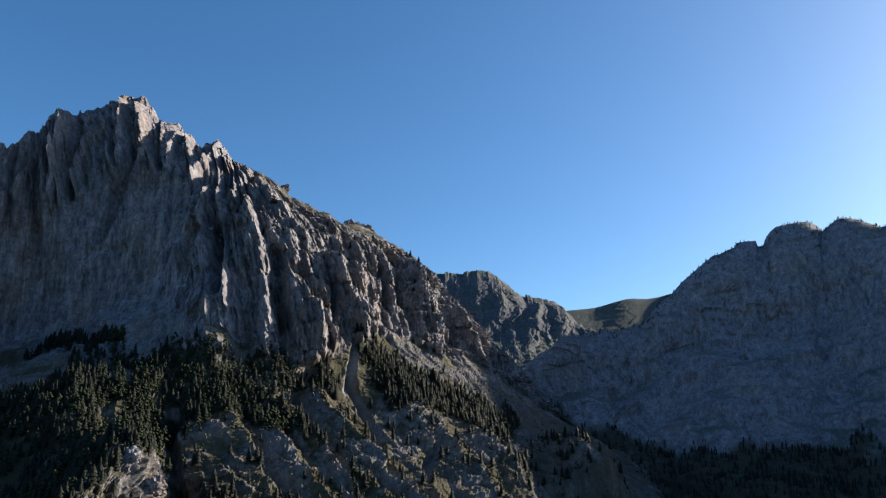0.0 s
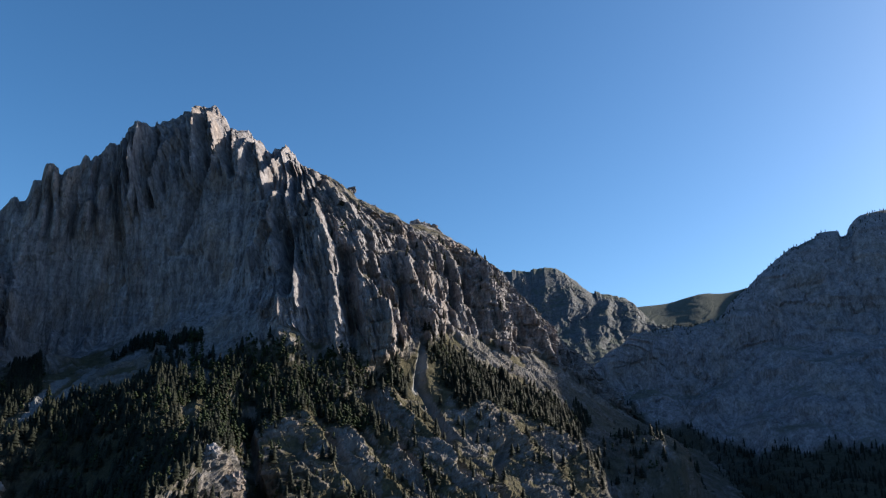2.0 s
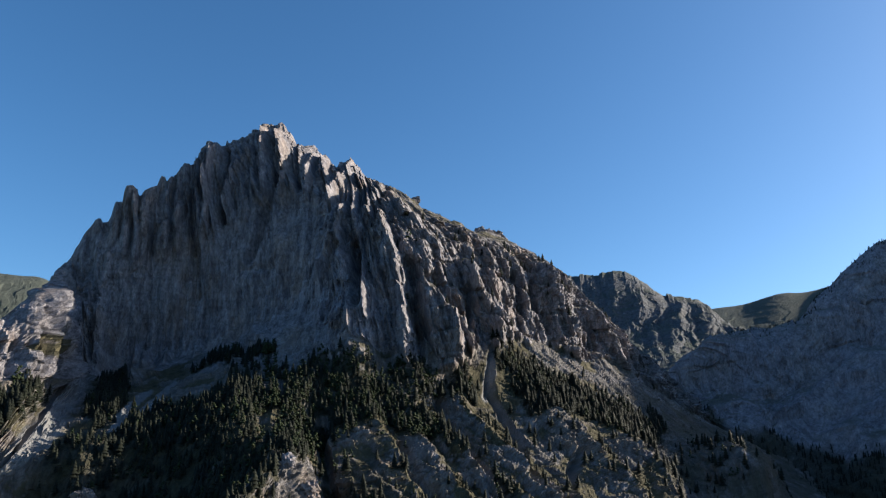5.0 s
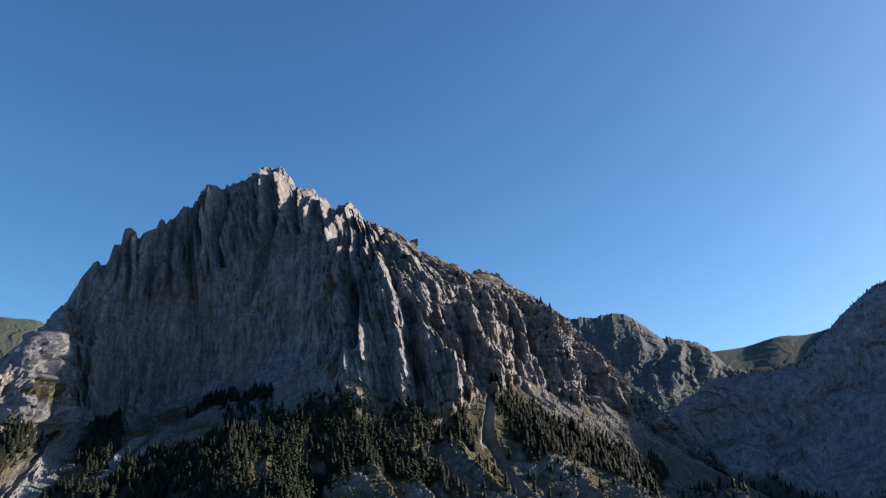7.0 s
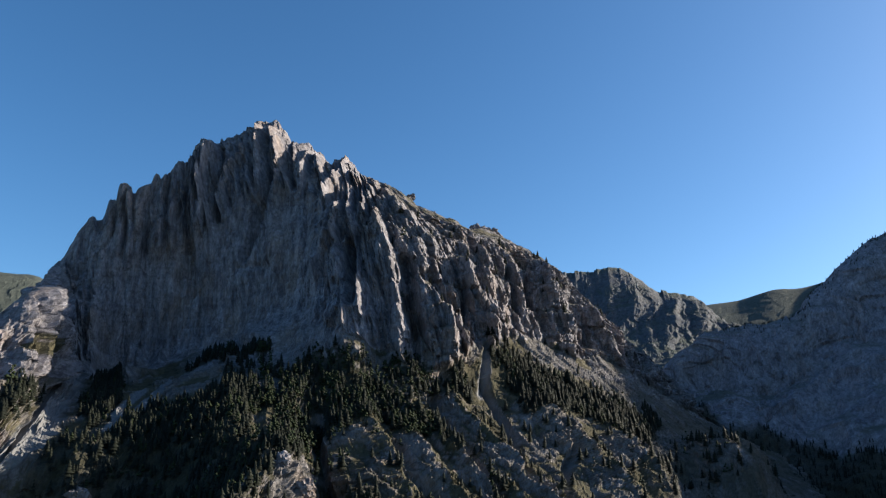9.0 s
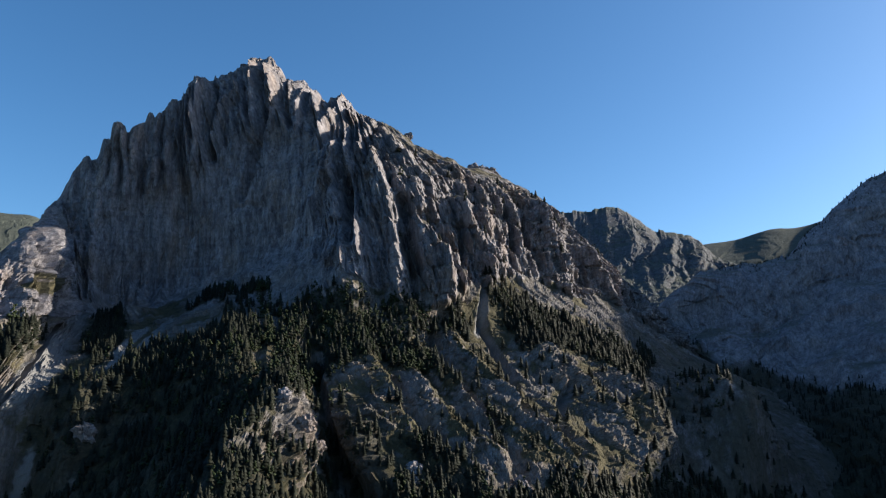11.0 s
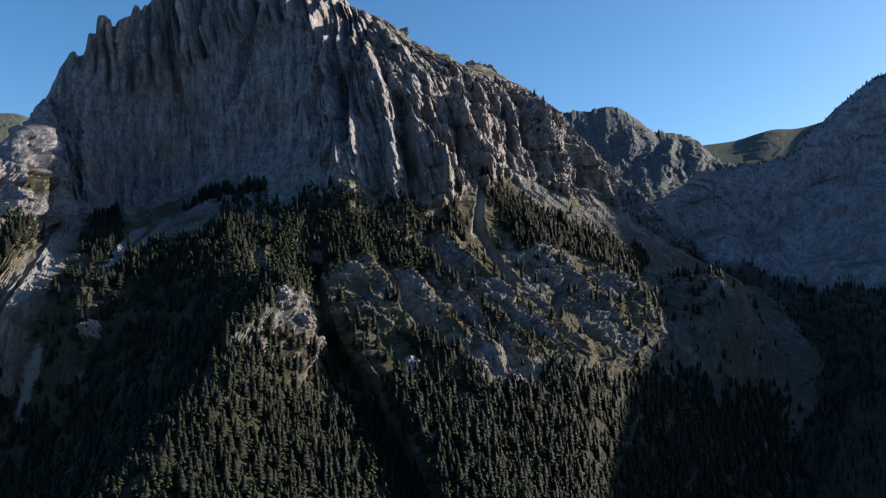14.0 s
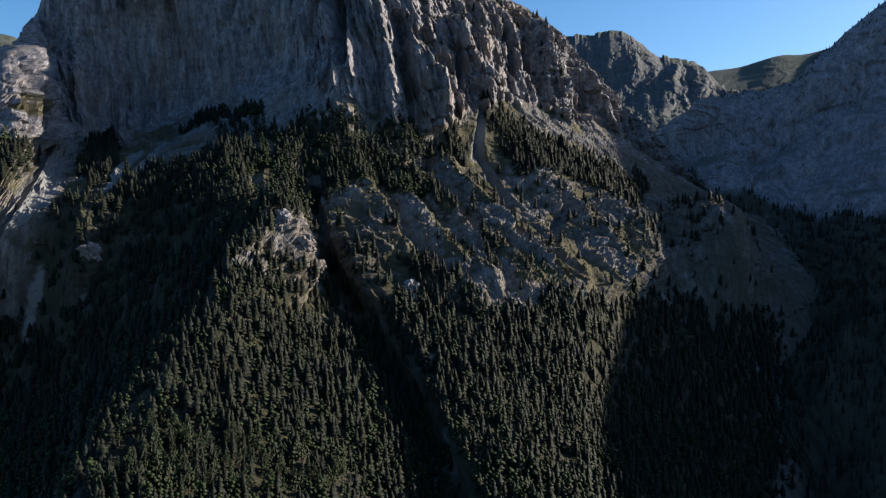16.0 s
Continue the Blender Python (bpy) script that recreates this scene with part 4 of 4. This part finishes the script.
low_band = (1 - smooth(1.9, 2.15, RV + 1.2 * (fbm(RP[..., 0] / 130, RP[..., 1] / 130, 0, 4, 82) - 0.5)))
spots_e, ej, ei = scatter(RP, np.maximum(crest_band * 0.35, 0.4 * low_band) * (RU < 14) * smooth(0.2, 0.4, RN[..., 2]), 70.0, rng)
# dark ground all over the wall's low band
litter_shade_e = right_wall.data.attributes.new("litter_shade", "FLOAT", "POINT")
litter_shade_e.data.foreach_set("value", (0.85 * low_band).astype(np.float32).ravel())
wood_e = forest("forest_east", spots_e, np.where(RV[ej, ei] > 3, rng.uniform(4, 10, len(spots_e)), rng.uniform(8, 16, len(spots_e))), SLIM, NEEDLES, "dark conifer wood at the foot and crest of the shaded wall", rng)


# ---------------------------------------------------------------- the nearest trees, one by one
def part(name, verts, faces, mat, parent, label=""):
    me = bpy.data.meshes.new(name)
    me.from_pydata([tuple(map(float, v)) for v in verts], [], [tuple(map(int, f)) for f in faces])
    me.update()
    me.materials.append(mat)
    ob = new(name, me)
    ob.parent = parent
    if label:
        tagged(ob, label)
    return ob


def trunk_shape(low, high, sides=6):
    verts, faces = [], []
    for k, (z, r) in enumerate(((0.0, low), (0.35, low * 0.7), (0.92, high))):
        for j in range(sides):
            verts.append((r * math.cos(6.283 * j / sides), r * math.sin(6.283 * j / sides), z))
    for k in (0, 1):
        for j in range(sides):
            i = (j + 1) % sides
            faces.append((k * sides + j, k * sides + i, (k + 1) * sides + i, (k + 1) * sides + j))
    faces.append(tuple(range(2 * sides, 3 * sides)))
    return verts, faces


def single_tree(name, seed, bushy):
    ob = new(name)
    part("trunk", *trunk_shape(0.022, 0.006), BARK, ob, "grey-brown bark")
    if bushy:
        part("crown", *clump_crown(seed, 46, 0.26), LARCH, ob)
        tagged(ob, "pale green larch with a rounded crown on the wooded spur", "tree", "nearest trees of the wood")
    else:
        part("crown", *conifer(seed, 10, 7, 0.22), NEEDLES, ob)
        tagged(ob, "slender dark green conifer on the wooded spur", "tree", "nearest trees of the wood")
    return ob


TREES = [single_tree("conifer_tree", 60 + k, False) for k in range(3)] + [single_tree("larch_tree", 70 + k, True) for k in range(3)]
used = [0] * len(TREES)
for n_tree, k in enumerate(near):
    kind = n_tree % 3 if rng.random() < 0.5 else 3 + n_tree % 3
    x, y, z = spots[k]
    m = Matrix.LocRotScale((x, y, z - 0.4), Euler((0, 0, rng.uniform(0, 6.28))), (tall[k],) * 3)
    if used[kind]:
        ob = copy_thing(TREES[kind], Matrix.Identity(4))
        ob.matrix_basis = m
    else:
        TREES[kind].matrix_basis = m
    used[kind] += 1


# ---------------------------------------------------------------- rock outcrops that break through the wood
def outcrop(u, v, size, seed, label):
    j, i = np.searchsorted(MV, v), np.searchsorted(MU, u)
    bm = bmesh.new()
    bmesh.ops.create_icosphere(bm, subdivisions=4, radius=1.0)
    co = np.array([q.co for q in bm.verts])
    co = co * np.array([1.0, 0.75, 0.9])
    d = 1 + 0.42 * facets(co[:, 0] * 2.2 + co[:, 1] * 0.7 + seed, co[:, 2] * 1.8 + co[:, 1] * 0.9, seed, 1.4) + 0.22 * facets(co[:, 0] * 5 + co[:, 1] * 2, co[:, 2] * 4, seed + 9, 1.4)
    co = co * d[:, None] * size
    for q, c in zip(bm.verts, co):
        q.co = c
    me = bpy.data.meshes.new("rock_outcrop")
    bm.to_mesh(me)
    bm.free()
    me.materials.append(ROCK)
    ob = new("rock_outcrop", me)
    ob.location = P[j, i] + N[j, i] * size * 0.12 + np.array([0, 0, -0.30 * size])
    return tagged(ob, label, "rock", "outcrops in the wood")


for u, v, size, seed in ((9.30, 2.35, 9, 3), (9.22, 2.22, 6, 4), (10.66, 2.16, 10, 5), (10.80, 2.10, 6, 6), (7.62, 2.62, 9, 7), (4.05, 3.1, 11, 8), (13.0, 3.45, 9, 9), (7.02, 2.92, 9, 10), (7.30, 2.72, 10, 11), (6.80, 2.70, 9, 12)):
    outcrop(u, v, size, seed, "pale grey limestone outcrop standing out of the wooded slope")
for u, size, seed in ((9.60, 7, 21), (9.85, 9, 22), (10.0, 6, 23), (10.3, 7, 24), (10.75, 11, 25), (11.2, 12, 26), (11.42, 13, 27), (11.6, 9, 28), (12.3, 7, 29)):
    outcrop(u, 7.88, size, seed, "weathered limestone knob on the grassy crest")
